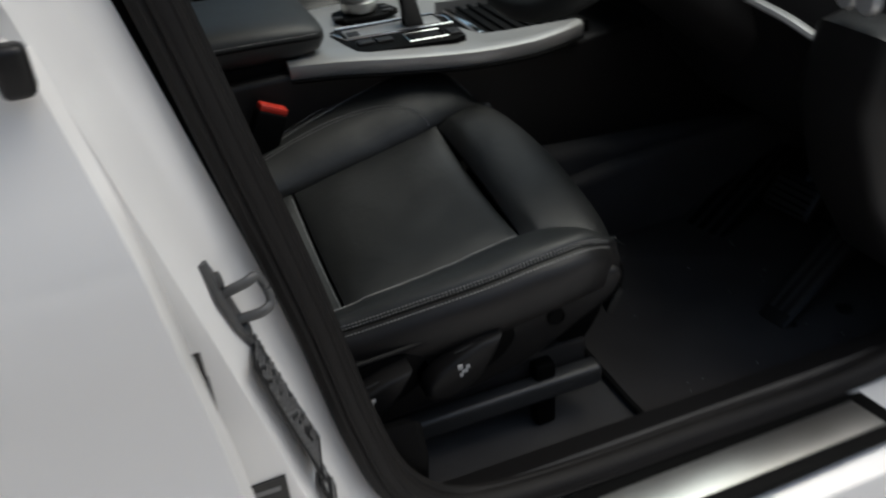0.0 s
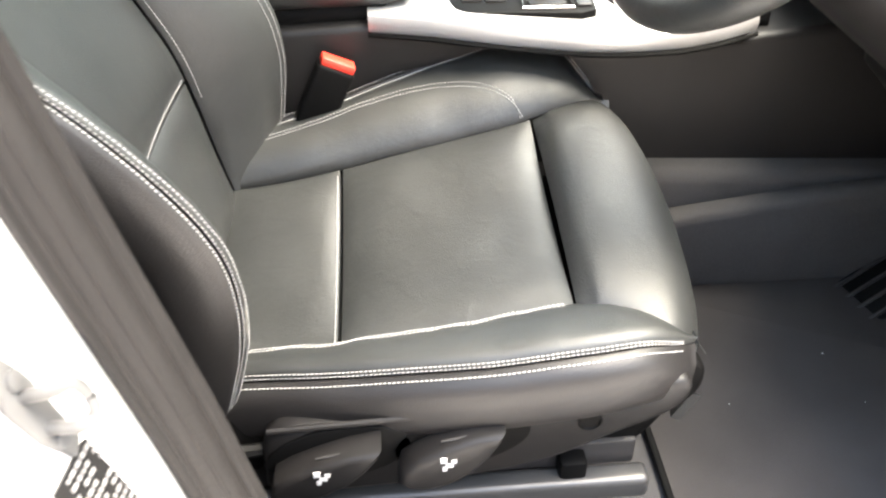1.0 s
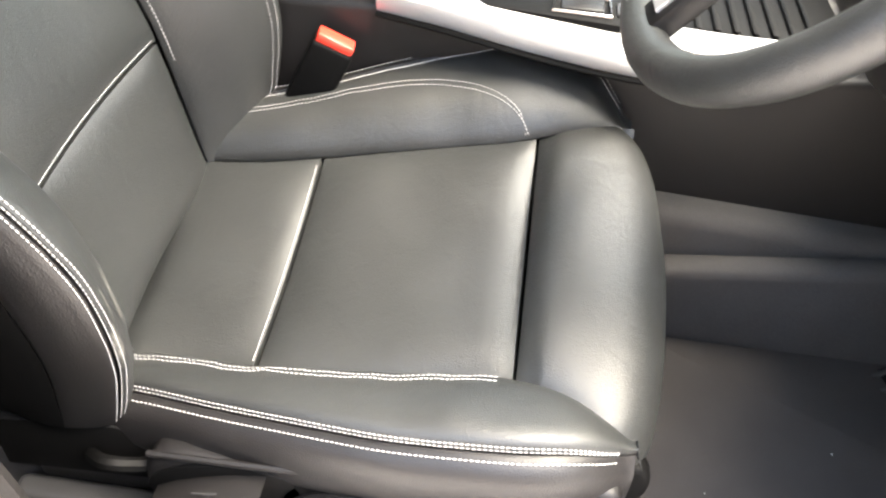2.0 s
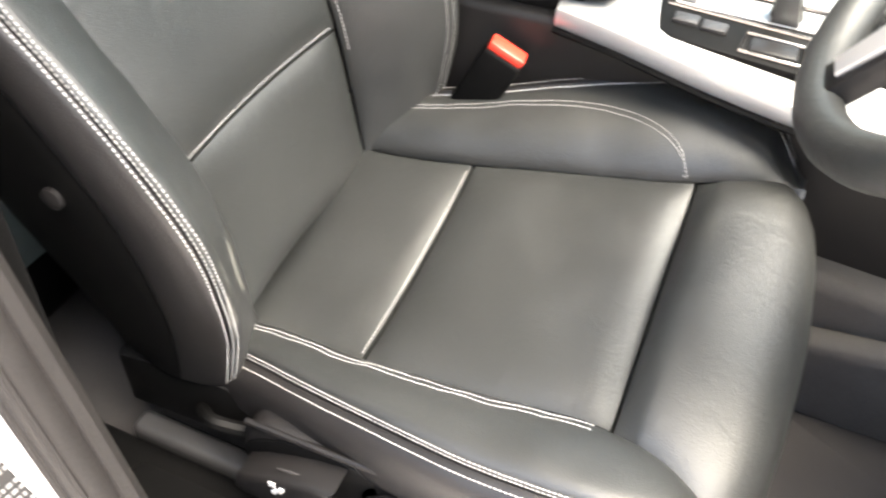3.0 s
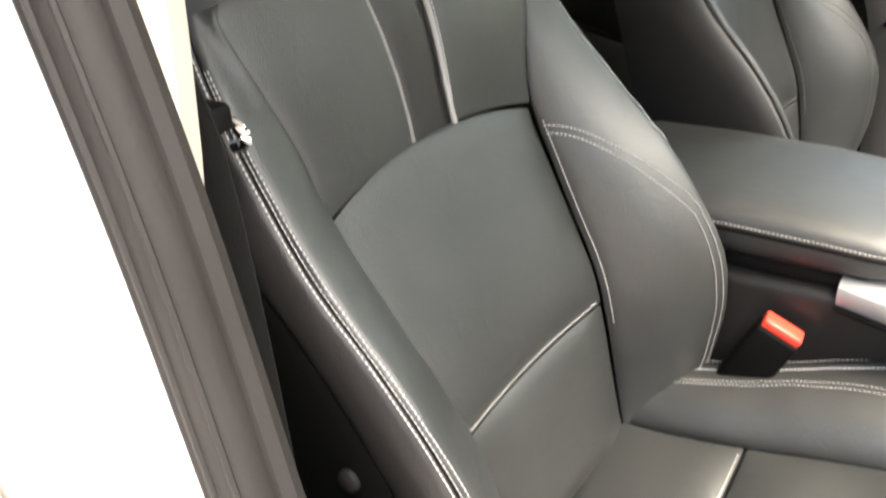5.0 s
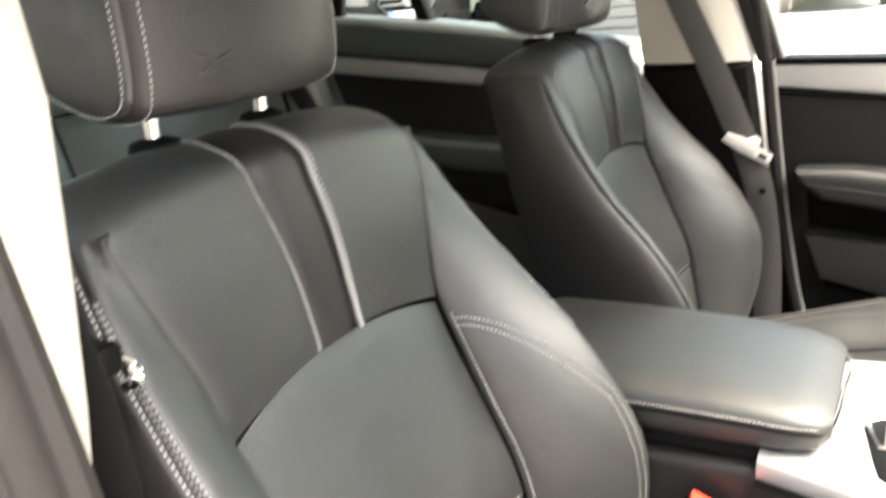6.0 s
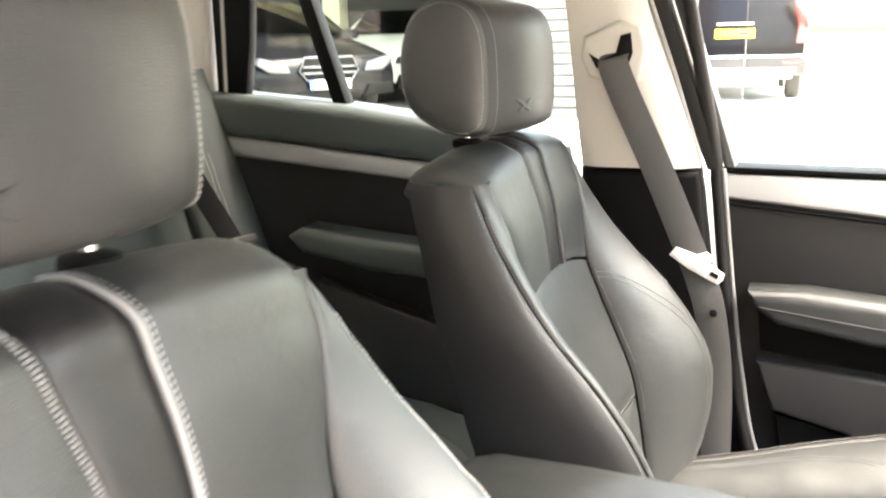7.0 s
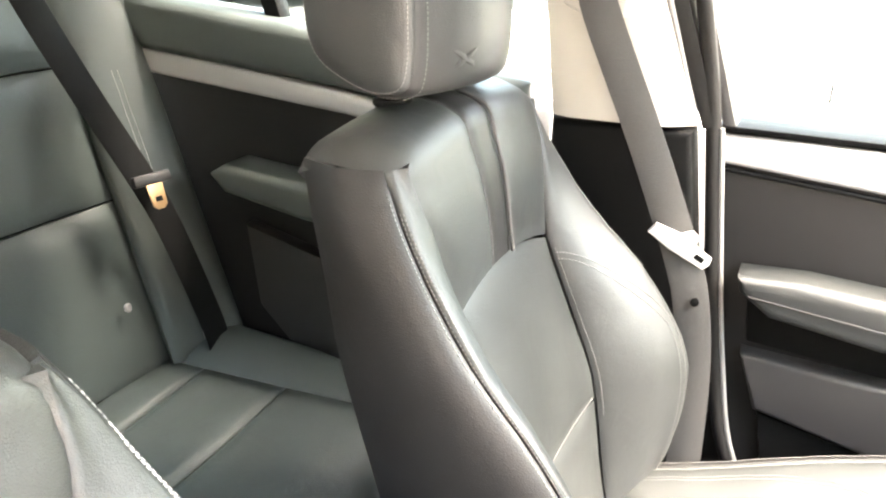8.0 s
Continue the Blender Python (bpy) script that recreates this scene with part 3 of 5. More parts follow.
    for sy in (-1, 1):
        for w, q, lift in ((half - 0.0085, 1.0, 0.0), (half + 0.0036, 0.925, 1.0)):
            line2 = [head_at(k, sy * w, q) for k in range(57)]
            out = [(Vector((0, sy, 0)) if lift else (side_line[k % 56].normalized())) for k in range(57)]
            flat = Pad(lambda u, v, q=line2: q[min(int(round(u * 56)), 56)], lambda u, v, o=out: o[min(int(round(u * 56)), 56)])
            stitch_row(bm, flat, [(k / 56, 0) for k in range(57)])
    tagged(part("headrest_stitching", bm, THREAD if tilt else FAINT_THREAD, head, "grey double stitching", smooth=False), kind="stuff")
    bm = bmesh.new()
    for rise in (0.6, -0.6):
        q = []
        for k in range(13):
            y, h = -0.062 + 0.021 * (k / 6 - 1), -0.046 + rise * 0.019 * (k / 6 - 1)
            front = max(side_line, key=lambda p: p.x - 9 * abs(p.z - h))
            q.append(Vector((-0.222 + front.x + 0.036 * (1 - abs(y / half) ** 2.2) - 0.05 * h - 0.0010, hy + y, head_z + 0.030 + h)))
        tube(q, [0.0006 + 0.0028 * math.sin(math.pi * k / 12) for k in range(13)], 8, flat=0.7, up=(1, 0, 0), bm=bm)
    part("embossed_cross", bm, LEATHER_SIDE, head)
    for w in (-0.062, 0.062):
        part("headrest_post", tube(smooth_line([(-0.212, hy + w, 1.20), (-0.212, hy + w, 1.235), (-0.212, hy + w, 1.29)], 6), 0.0065, 12), CHROME, seat, "chrome headrest post")
        part("post_collar", lathe([(0.012, -0.008), (0.020, 0), (0.019, 0.006), (0.010, 0.009)], pose(-0.212, hy + w, 1.231)), PLASTIC_DARK, seat)
    return seat


driver = front_seat(-0.365, 0.14, 1.15, 1.0, -0.028, 1.310, 0.006, 0.022, "black leather sports seat with pale grey stitching and adjustable thigh support")
passenger = front_seat(0.362, 0.0, 1.0, 1.0, -0.008, 1.297, -0.005, 0.0, "black leather passenger sports seat with grey stitching beside the armrest")

# seat base of the driver's seat: side shield, switches, rails
UP = 0.013  # the adjuster panel stands this much above the rail line
shield = [(0.06, 0.575), (0.075, 0.632), (0.16, 0.640), (0.28, 0.652), (0.40, 0.668), (0.455, 0.672), (0.468, 0.655), (0.452, 0.628), (0.40, 0.60), (0.33, 0.565), (0.24, 0.548), (0.08, 0.542)]
part("side_shield", prism([(p.x, p.z) for p in smooth_line([(x, 0, z + UP) for x, z in shield], 72, True)], "y", -0.602, -0.560, 0.010, 4), PLASTIC, driver, "black plastic side shield")
part("shield_lip", tube(smooth_line([(0.07, -0.600, 0.650), (0.2, -0.604, 0.662), (0.33, -0.603, 0.678), (0.44, -0.598, 0.690)], 20), 0.0032, 8), PLASTIC, driver)
for cx, cz, length, tall in ((0.122, 0.614, 0.106, 0.78), (0.238, 0.622, 0.100, 1.02)):
    # raised near-black plate; its colour paints the shade of a recess
    part("switch_recess", prism([(cx + 0.012 + math.cos(a) * length * 0.66, cz + 0.002 + math.sin(a) * 0.036 + math.cos(a) * 0.010) for a in (2 * math.pi * k / 28 for k in range(28))], "y", -0.6045, -0.595, 0.002), PLASTIC_DARK, driver, "dark plate painting the shade of the switch recess")
    outline = [(-0.50, -0.08), (-0.46, 0.08), (-0.30, 0.17), (-0.05, 0.24), (0.22, 0.28), (0.50, 0.26), (0.46, 0.14), (0.36, -0.02), (0.20, -0.18), (0.0, -0.27), (-0.22, -0.28), (-0.40, -0.20)]
    sw = part("seat_switch", prism([(cx + a * length, cz + b * length * tall + a * 0.026) for a, b in outline], "y", -0.634, -0.600, 0.009, 4), PLASTIC, driver, "black seat adjuster lever")
    sym = bmesh.new()
    for a, b, w, h in ((-0.010, 0.010, 0.006, 0.006), (-0.005, 0.004, 0.007, 0.004), (0.000, 0.009, 0.005, 0.004), (-0.008, -0.001, 0.004, 0.005)):
        box(cx + a, cx + a + w, -0.6352, -0.6335, cz + b, cz + b + h, 0, bm=sym)
    part("symbol", sym, PRINT, sw, "small white printed symbol")
    part("switch_edge", tube([(cx - 0.008, -0.622, cz + length * tall * 0.25), (cx + 0.020, -0.622, cz + length * tall * 0.30), (cx + 0.044, -0.622, cz + length * tall * 0.35)], [0.001, 0.0022, 0.001], 6), PLASTIC_GREY, sw)
part("shield_button", lathe([(0.011, 0), (0.012, 0.003), (0.010, 0.004), (0.009, 0.002)], pose(0.372, -0.602, 0.640, 90)), PLASTIC_DARK, driver)
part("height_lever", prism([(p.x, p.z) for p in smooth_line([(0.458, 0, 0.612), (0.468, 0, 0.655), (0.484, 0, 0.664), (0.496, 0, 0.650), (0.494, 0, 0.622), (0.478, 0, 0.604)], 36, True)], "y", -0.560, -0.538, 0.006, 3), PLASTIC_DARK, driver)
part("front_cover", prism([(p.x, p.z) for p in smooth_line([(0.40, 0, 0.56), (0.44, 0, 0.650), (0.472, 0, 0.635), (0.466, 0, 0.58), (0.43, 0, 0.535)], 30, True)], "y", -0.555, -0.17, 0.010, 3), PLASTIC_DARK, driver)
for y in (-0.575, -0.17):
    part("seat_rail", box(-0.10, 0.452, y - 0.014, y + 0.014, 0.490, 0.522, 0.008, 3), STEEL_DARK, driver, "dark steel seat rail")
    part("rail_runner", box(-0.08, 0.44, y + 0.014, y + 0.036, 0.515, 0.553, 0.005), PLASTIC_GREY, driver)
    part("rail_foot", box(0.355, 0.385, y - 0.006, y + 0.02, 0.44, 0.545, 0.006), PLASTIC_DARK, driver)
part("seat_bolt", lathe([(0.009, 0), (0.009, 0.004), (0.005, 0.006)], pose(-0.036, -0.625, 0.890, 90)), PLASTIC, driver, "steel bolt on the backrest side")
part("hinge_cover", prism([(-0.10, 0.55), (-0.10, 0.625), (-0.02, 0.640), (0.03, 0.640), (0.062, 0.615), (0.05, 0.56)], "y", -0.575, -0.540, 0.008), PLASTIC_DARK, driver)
# added dark box hiding lit carpet; stands in for shade beside the seat
part("floor_gap_shade", box(-0.16, 0.085, -0.700, -0.592, 0.438, 0.520, 0.012, 3), PLASTIC_DARK, driver)
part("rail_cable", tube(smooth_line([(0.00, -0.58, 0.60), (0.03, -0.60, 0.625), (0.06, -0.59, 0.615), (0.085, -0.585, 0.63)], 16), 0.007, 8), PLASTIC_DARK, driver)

# passenger seat base
part("seat_base", box(-0.02, 0.44, 0.165, 0.565, 0.46, 0.60, 0.02), PLASTIC_DARK, passenger)
for y in (0.17, 0.56):
    part("seat_rail", box(0.02, 0.452, y - 0.014, y + 0.014, 0.455, 0.49, 0.006), STEEL_DARK, passenger)

# driver's buckle
buckle = thing("belt_buckle", "black seat belt buckle with a red release button", "belt buckle", (0.11, -0.15, 0.70))
m = pose(0.118, -0.158, 0.762, 0, 26, 6) @ Matrix.Diagonal((0.86, 0.9, 1.0, 1))
part("buckle_body", turned(box(-0.028, 0.028, -0.014, 0.014, -0.055, 0.042, 0.006, 3), m), PLASTIC_DARK, buckle)
part("release_button", turned(box(-0.025, 0.025, -0.012, 0.012, 0.040, 0.051, 0.003), m), RED, buckle, "red release button")
part("buckle_trim", turned(box(-0.029, 0.029, -0.015, 0.015, -0.060, -0.055, 0.002), m), STEEL, buckle)
part("stalk", turned(box(-0.018, 0.018, -0.006, 0.006, -0.20, -0.058, 0.004), m), PLASTIC_DARK, buckle)


# ---------------------------------------------------------------- cabin: floor, tunnel, sills
car = thing("car_body", "white painted car body with black door seals and open front doorway", "car", (0, -0.8, 0.3))
cabin_floor = tagged(part("floor", box(-1.2, 1.25, -0.70, 0.70, 0.40, 0.438, 0.004), CARPET), "black carpet on the cabin floor", "floor", kind="structure")
mat_outline = [(0.497, -0.64), (0.492, -0.50), (0.50, -0.22), (0.56, -0.19), (1.02, -0.19), (1.02, -0.60), (0.78, -0.675), (0.53, -0.672)]
floor_mat = thing("floor_mat", "dark velour floor mat with a bound edge under the pedals", "floor mat", (0.7, -0.45, 0.438))
part("mat_carpet", prism([p[:2] for p in smooth_line([(*p, 0) for p in mat_outline], 64, True)], "z", 0.4385, 0.447, 0.002), MAT_PILE, floor_mat)
part("bound_edge", tube(smooth_line([(*p, 0.446) for p in mat_outline], 64, True), 0.005, 8, True, 0.7), PLASTIC_DARK, floor_mat, "black bound edge")
part("mat_clip", lathe([(0.012, 0), (0.012, 0.005), (0.008, 0.007)], pose(0.90, -0.56, 0.446), 12), PLASTIC, floor_mat)
# bits of grit and lint on the mat and carpet
grit = bmesh.new()
rnd = random.Random(4)
for k in range(14):
    x, y = rnd.uniform(0.52, 0.9), rnd.uniform(-0.64, -0.25)
    r = rnd.uniform(0.0005, 0.0013)
    bmesh.ops.create_icosphere(grit, subdivisions=1, radius=r, matrix=pose(x, y, 0.4475))
tagged(part("grit", grit, PRINT), "pale specks of grit on the dark floor mat", "grit", kind="stuff")

# sill of the driver's doorway
sill_line = [(-0.78, 0.300), (-0.86, 0.32), (-0.885, 0.40), (-0.86, 0.478), (-0.80, 0.500), (-0.76, 0.505), (-0.725, 0.498), (-0.70, 0.45), (-0.70, 0.30)]
part("sill", prism(sill_line, "x", -0.06, 1.25, 0.003), WHITE_PAINT, car, "white painted door sill")
seal_low = smooth_line([(-0.085, -0.735, 1.43), (-0.05, -0.738, 1.29), (-0.012, -0.742, 1.15), (0.022, -0.748, 1.0), (0.055, -0.752, 0.85), (0.083, -0.752, 0.70), (0.115, -0.748, 0.60), (0.18, -0.742, 0.535), (0.30, -0.738, 0.512), (0.50, -0.738, 0.510), (0.75, -0.738, 0.512), (0.88, -0.738, 0.56), (0.94, -0.738, 0.70), (0.97, -0.738, 0.9)], 90)
seal = part("door_seal", tube(seal_low, 0.0165, 12, up=(0, 1, 0)), RUBBER, car, "black rubber door seal")
part("seal_lip", tube([p + Vector((0.012, 0.012, 0.004)) for p in seal_low], 0.009, 8, up=(0, 1, 0)), RUBBER, car)
for dx, dy in ((-0.0155, 0.004), (-0.003, -0.0165), (0.010, -0.0125)):
    part("seal_rib", tube([p + Vector((dx, dy, 0)) for p in seal_low], 0.0022, 6, up=(0, 1, 0)), RUBBER, car)
part("seal_bead", tube([p + Vector((-0.010, -0.010, 0)) for p in seal_low], 0.008, 8, up=(0, 1, 0)), RUBBER, car)
part("sill_trim", prism([(-0.745, 0.44), (-0.742, 0.508), (-0.715, 0.522), (-0.68, 0.512), (-0.655, 0.47), (-0.645, 0.438), (-0.70, 0.40)], "x", 0.17, 1.2, 0.004), PLASTIC, car, "black plastic sill trim")
scuff = thing("scuff_plate", "scuffed metal tread plate in a black frame on the sill", "scuff plate", (0.5, -0.79, 0.5))
part("plate_frame", prism([(0.27, -0.755), (0.30, -0.845), (0.735, -0.835), (0.725, -0.760), (0.69, -0.752)], "z", 0.495, 0.5085, 0.004), PLASTIC_DARK, scuff)
part("tread_plate", prism([(0.335, -0.775), (0.33, -0.825), (0.708, -0.820), (0.70, -0.772)], "z", 0.508, 0.5110, 0.001), STEEL, scuff, "scratched brushed steel insert")
part("rear_sill_cover", prism([(-0.66, 0.43), (-0.70, 0.50), (-0.72, 0.60), (-0.70, 0.64), (-0.65, 0.60), (-0.62, 0.45)], "x", -0.02, 0.16, 0.01, 3), PLASTIC_DARK, car)

# driver's side B-pillar: painted jamb, dark cover, beige upper cover
jamb = bmesh.new()
rings = []
for z, xf, xr_, yo in ((0.46, 0.20, -0.10, -0.80), (0.54, 0.13, -0.095, -0.79), (0.64, 0.080, -0.09, -0.785), (0.78, 0.052, -0.095, -0.785), (0.92, 0.020, -0.105, -0.785), (1.05, -0.012, -0.12, -0.78), (1.18, -0.045, -0.14, -0.77), (1.32, -0.085, -0.165, -0.755), (1.50, -0.135, -0.20, -0.73)):
    rings.append([jamb.verts.new(p) for p in ((xf, -0.73, z), (xf, -0.750, z), (xf - 0.020, -0.764, z), (xf - 0.032, yo + 0.004, z), (xf - 0.042, yo - 0.020, z), (xf - 0.052, yo - 0.032, z), (xr_ - 0.01, yo - 0.036, z), (xr_ - 0.03, yo - 0.030, z), (xr_ - 0.05, yo + 0.03, z), (xr_ - 0.05, -0.72, z))])
for a, b in zip(rings, rings[1:]):
    for k in range(10):
        jamb.faces.new([a[k], a[(k + 1) % 10], b[(k + 1) % 10], b[k]])
jamb.faces.new(rings[0][::-1])
jamb.faces.new(rings[-1])
part("door_jamb", jamb, WHITE_PAINT, car, "white painted door jamb")
# near-black colour stands in for shade between seal and seat
part("pillar_cover", prism([(0.125, 0.45), (0.080, 0.60), (0.045, 0.80), (0.007, 1.0), (-0.033, 1.17), (-0.17, 1.17), (-0.17, 0.45)], "y", -0.733, -0.712, 0.006, 3), PLASTIC_DARK, car, "lower pillar cover, darkened for the shaded gap")
beige = bmesh.new()
rings = []
for z, a, b, y in ((1.082, -0.052, -0.075, -0.716), (1.094, -0.040, -0.100, -0.702), (1.13, -0.030, -0.122, -0.692), (1.16, -0.029, -0.13, -0.688), (1.22, -0.030, -0.145, -0.680), (1.30, -0.040, -0.165, -0.665), (1.40, -0.065, -0.19, -0.655), (1.51, -0.095, -0.22, -0.64)):
    rings.append([beige.verts.new(p) for p in ((a - 0.012, -0.728, z), (a, y - 0.02, z), (a - 0.012, y, z), ((a + b) / 2, y + 0.008, z), (b + 0.01, y, z), (b, -0.728, z))])
for p, q in zip(rings, rings[1:]):
    for k in range(6):
        beige.faces.new([p[k], p[(k + 1) % 6], q[(k + 1) % 6], q[k]])
beige.faces.new(rings[0][::-1])
beige.faces.new(rings[-1])
bmesh.ops.subdivide_edges(beige, edges=beige.edges[:], cuts=1, use_grid_fill=True, smooth=0.3)
part("pillar_trim", beige, BEIGE, car, "cream upper pillar trim")
# striker, sticker, wiring grommet
striker = thing("door_striker", "steel door striker loop bolted to the white jamb", "door striker", (-0.01, -0.78, 0.89))
mS = pose(-0.008, -0.788, 0.900, 0, -14, 0) @ pose(0, 0, 0, 0, 0, 82) @ Matrix.Diagonal((0.8, 0.72, 0.85, 1))
part("striker_plate", turned(prism([(-0.018, 0.02), (-0.006, 0.055), (0.006, 0.052), (0.022, 0.0), (0.016, -0.045), (0.002, -0.052), (-0.012, -0.02)], "y", -0.003, 0.005, 0.0015), mS), STRIKER_STEEL, striker)
part("striker_loop", turned(tube(smooth_line([(0.0, 0.0, 0.016), (0.0, -0.028, 0.018), (0.008, -0.040, 0.016), (0.012, -0.042, 0.0), (0.008, -0.040, -0.016), (0.0, -0.028, -0.018), (0.0, 0.0, -0.016)], 30), 0.0052, 10), mS), STRIKER_STEEL, striker)
for h in (0.03, -0.03):
    part("bolt", turned(lathe([(0.008, 0), (0.008, 0.004), (0.004, 0.005)], pose(0.002, -0.003, h, 90), 12), mS), STRIKER_STEEL, striker)
sticker = thing("warning_sticker", "dark printed data sticker on the white jamb", "sticker", (0.012, -0.775, 0.79))
mT = pose(0.020, -0.789, 0.790, 0, -14, 0) @ pose(0, 0, 0, 0, 0, 79)
part("sticker_sheet", turned(box(-0.026, 0.026, -0.001, 0.0006, -0.072, 0.072, 0), mT), LABEL, sticker, smooth=False)
bars = bmesh.new()
rnd = random.Random(2)
for r in range(20):
    x = -0.022
    while x < 0.018:
        w = rnd.uniform(0.002, 0.006)
        if rnd.random() < 0.8:
            box(x, min(x + w, 0.022), -0.0016, -0.0011, 0.066 - r * 0.0068, 0.0695 - r * 0.0068, 0, bm=bars)
        x += w + 0.0018
part("print", turned(bars, mT), STICKER_PRINT, sticker, "small pale print", smooth=False)
sticker2 = thing("warning_sticker", "small dark warning sticker with pale triangle on the jamb", "sticker", (0.04, -0.775, 0.69))
mU = pose(0.038, -0.787, 0.690, 0, -14, 0) @ pose(0, 0, 0, 0, 0, 79)
part("sticker_sheet", turned(box(-0.024, 0.022, -0.001, 0.0006, -0.026, 0.020, 0), mU), LABEL, sticker2, smooth=False)
tri = prism([(-0.018, 0.0), (-0.006, 0.0), (-0.012, 0.012)], "y", -0.0017, -0.0011, 0)
box(0.0, 0.012, -0.0017, -0.0011, 0.0, 0.012, 0, bm=tri)
box(-0.018, 0.015, -0.0017, -0.0011, -0.018, -0.014, 0, bm=tri)
part("print", turned(tri, mU), STICKER_PRINT, sticker2, smooth=False)
sticker3 = thing("warning_sticker", "small black printed sticker low on the white jamb", "sticker", (-0.018, -0.819, 0.72))
part("sticker_sheet", box(-0.040, 0.002, -0.8205, -0.8170, 0.700, 0.742, 0), LABEL, sticker3, smooth=False)
bars = bmesh.new()
for x0, x1, z in ((-0.036, -0.004, 0.729), (-0.036, -0.014, 0.718), (-0.036, -0.008, 0.707)):
    box(x0, x1, -0.8211, -0.8204, z, z + 0.005, 0, bm=bars)
part("print", bars, STICKER_PRINT, sticker3, "small pale print", smooth=False)
grommet = thing("wiring_grommet", "black rubber wiring grommet set in the white jamb", "grommet", (-0.03, -0.866, 0.848))
ring = [(math.cos(a), math.copysign(abs(math.sin(a)) ** 0.6, math.sin(a))) for a in (2 * math.pi * k / 28 for k in range(28))]
part("grommet_frame", prism([(-0.857 + c * 0.021, 0.848 + h * 0.066) for c, h in ring], "x", -0.056, -0.0365, 0.001, 2), RUBBER, grommet)
part("grommet_plug", prism([(-0.857 + c * 0.013, 0.844 + h * 0.050) for c, h in ring], "x", -0.045, -0.0350, 0.001, 2), PLASTIC_GREY, grommet)

# rear door on the driver's side, closed
rear_door = tagged(new("door_1"), "closed white rear door with black window trim", "car door", kind="structure")
rear_door.location = (-0.5, -0.88, 0.45)
skin = bmesh.new()
rows = []
for z, bow in ((0.40, -0.028), (0.50, -0.005), (0.62, 0.004), (0.74, 0.010), (0.80, 0.004), (0.86, 0.002), (0.94, 0.012), (1.0, 0.016), (1.03, 0.012), (1.06, 0.0), (1.10, -0.012), (1.14, -0.022)):
    xf = float(np.interp(z, (0.40, 0.78, 1.02, 1.14), (-0.016, -0.026, -0.050, -0.078)))
    rows.append([skin.verts.new(p) for p in ((xf - 0.03, -0.822, z), (xf - 0.012, -0.836, z), (xf - 0.004, -0.860, z), (xf + 0.002, -0.880 - bow, z), (xf - 0.004, -0.892 - bow, z), (xf - 0.15, -0.900 - bow, z), (-0.5, -0.906 - bow, z), (-1.0, -0.906 - bow, z), (-1.0, -0.822, z))])
for a, b in zip(rows, rows[1:]):
    for k in range(9):
        skin.faces.new([a[k], a[(k + 1) % 9], b[(k + 1) % 9], b[k]])
skin.faces.new(rows[0][::-1])
skin.faces.new(rows[-1])
part("door_skin", skin, WHITE_PAINT, rear_door, "white painted door skin")
part("inner_panel", box(-1.0, -0.16, -0.815, -0.725, 0.44, 1.14, 0.012), PLASTIC_DARK, rear_door, "black inner door panel")
part("waist_trim", box(-1.0, -0.090, -0.890, -0.842, 1.148, 1.164, 0.004), PLASTIC_DARK, rear_door, "black waist trim")
part("window_frame", prism([(-0.125, 1.165), (-0.10, 1.165), (-0.16, 1.50), (-0.19, 1.50)], "y", -0.85, -0.80, 0.004), PLASTIC_DARK, rear_door)
part("window_pane", box(-1.0, -0.15, -0.835, -0.830, 1.16, 1.49, 0.0), GLASS, rear_door).visible_shadow = False
part("trim_end", box(-0.094, -0.076, -0.893, -0.876, 1.122, 1.150, 0.005, 3), PLASTIC, rear_door)

# roof, headliner, rear end, front end
tagged(part("ceiling", prism([(-0.62, 1.54), (-0.45, 1.575), (0, 1.585), (0.45, 1.575), (0.62, 1.54), (0.66, 1.50), (0.70, 1.50), (0.68, 1.56), (0.45, 1.625), (0, 1.64), (-0.45, 1.625), (-0.68, 1.56), (-0.70, 1.50), (-0.66, 1.50)], "x", -1.75, 0.42, 0.004), HEADLINER), "pale grey headliner under the car roof", "headliner", kind="structure")
roof = part("roof_skin", prism([(-0.71, 1.51), (-0.70, 1.585), (-0.45, 1.645), (0, 1.66), (0.45, 1.645), (0.70, 1.585), (0.71, 1.51), (0.72, 1.51), (0.715, 1.60), (0.46, 1.662), (0, 1.678), (-0.46, 1.662), (-0.715, 1.60), (-0.72, 1.51)], "x", -1.78, 0.44, 0.0), WHITE_PAINT, car)
part("tailgate_panel", box(-1.98, -1.90, -0.72, 0.72, 0.35, 1.12, 0.03), WHITE_PAINT, car)
part("rear_window", turned(box(-0.004, 0.004, -0.62, 0.62, -0.24, 0.24, 0), pose(-1.86, 0, 1.33, 0, 24, 0)), GLASS, car, "tinted rear window").visible_shadow = False
for y in (-0.66, 0.66):
    part("d_pillar", turned(box(-0.07, 0.07, y - 0.05, y + 0.05, -0.25, 0.25, 0.02), pose(-1.84, 0, 1.33, 0, 24, 0)), BEIGE, car)
    part("front_pillar", tube(smooth_line([(0.42, y * 1.02, 1.53), (0.75, y * 1.08, 1.34), (1.2, y * 1.12, 1.08)], 16), 0.035, 10), PLASTIC, car, "dark windscreen pillar")
part("windscreen", prism([(0.44, 1.555), (1.28, 1.06), (1.285, 1.066), (0.445, 1.561)], "y", -0.70, 0.70, 0), GLASS, car, "clear windscreen").visible_shadow = False
part("bulkhead", box(1.22, 1.30, -0.80, 0.80, 0.40, 1.02, 0.02), PLASTIC_DARK, car)
part("bonnet", prism([(1.28, 1.03), (1.7, 1.02), (2.2, 0.94), (2.35, 0.75), (1.28, 0.75)], "y", -0.80, 0.80, 0.03, 3), WHITE_PAINT, car)
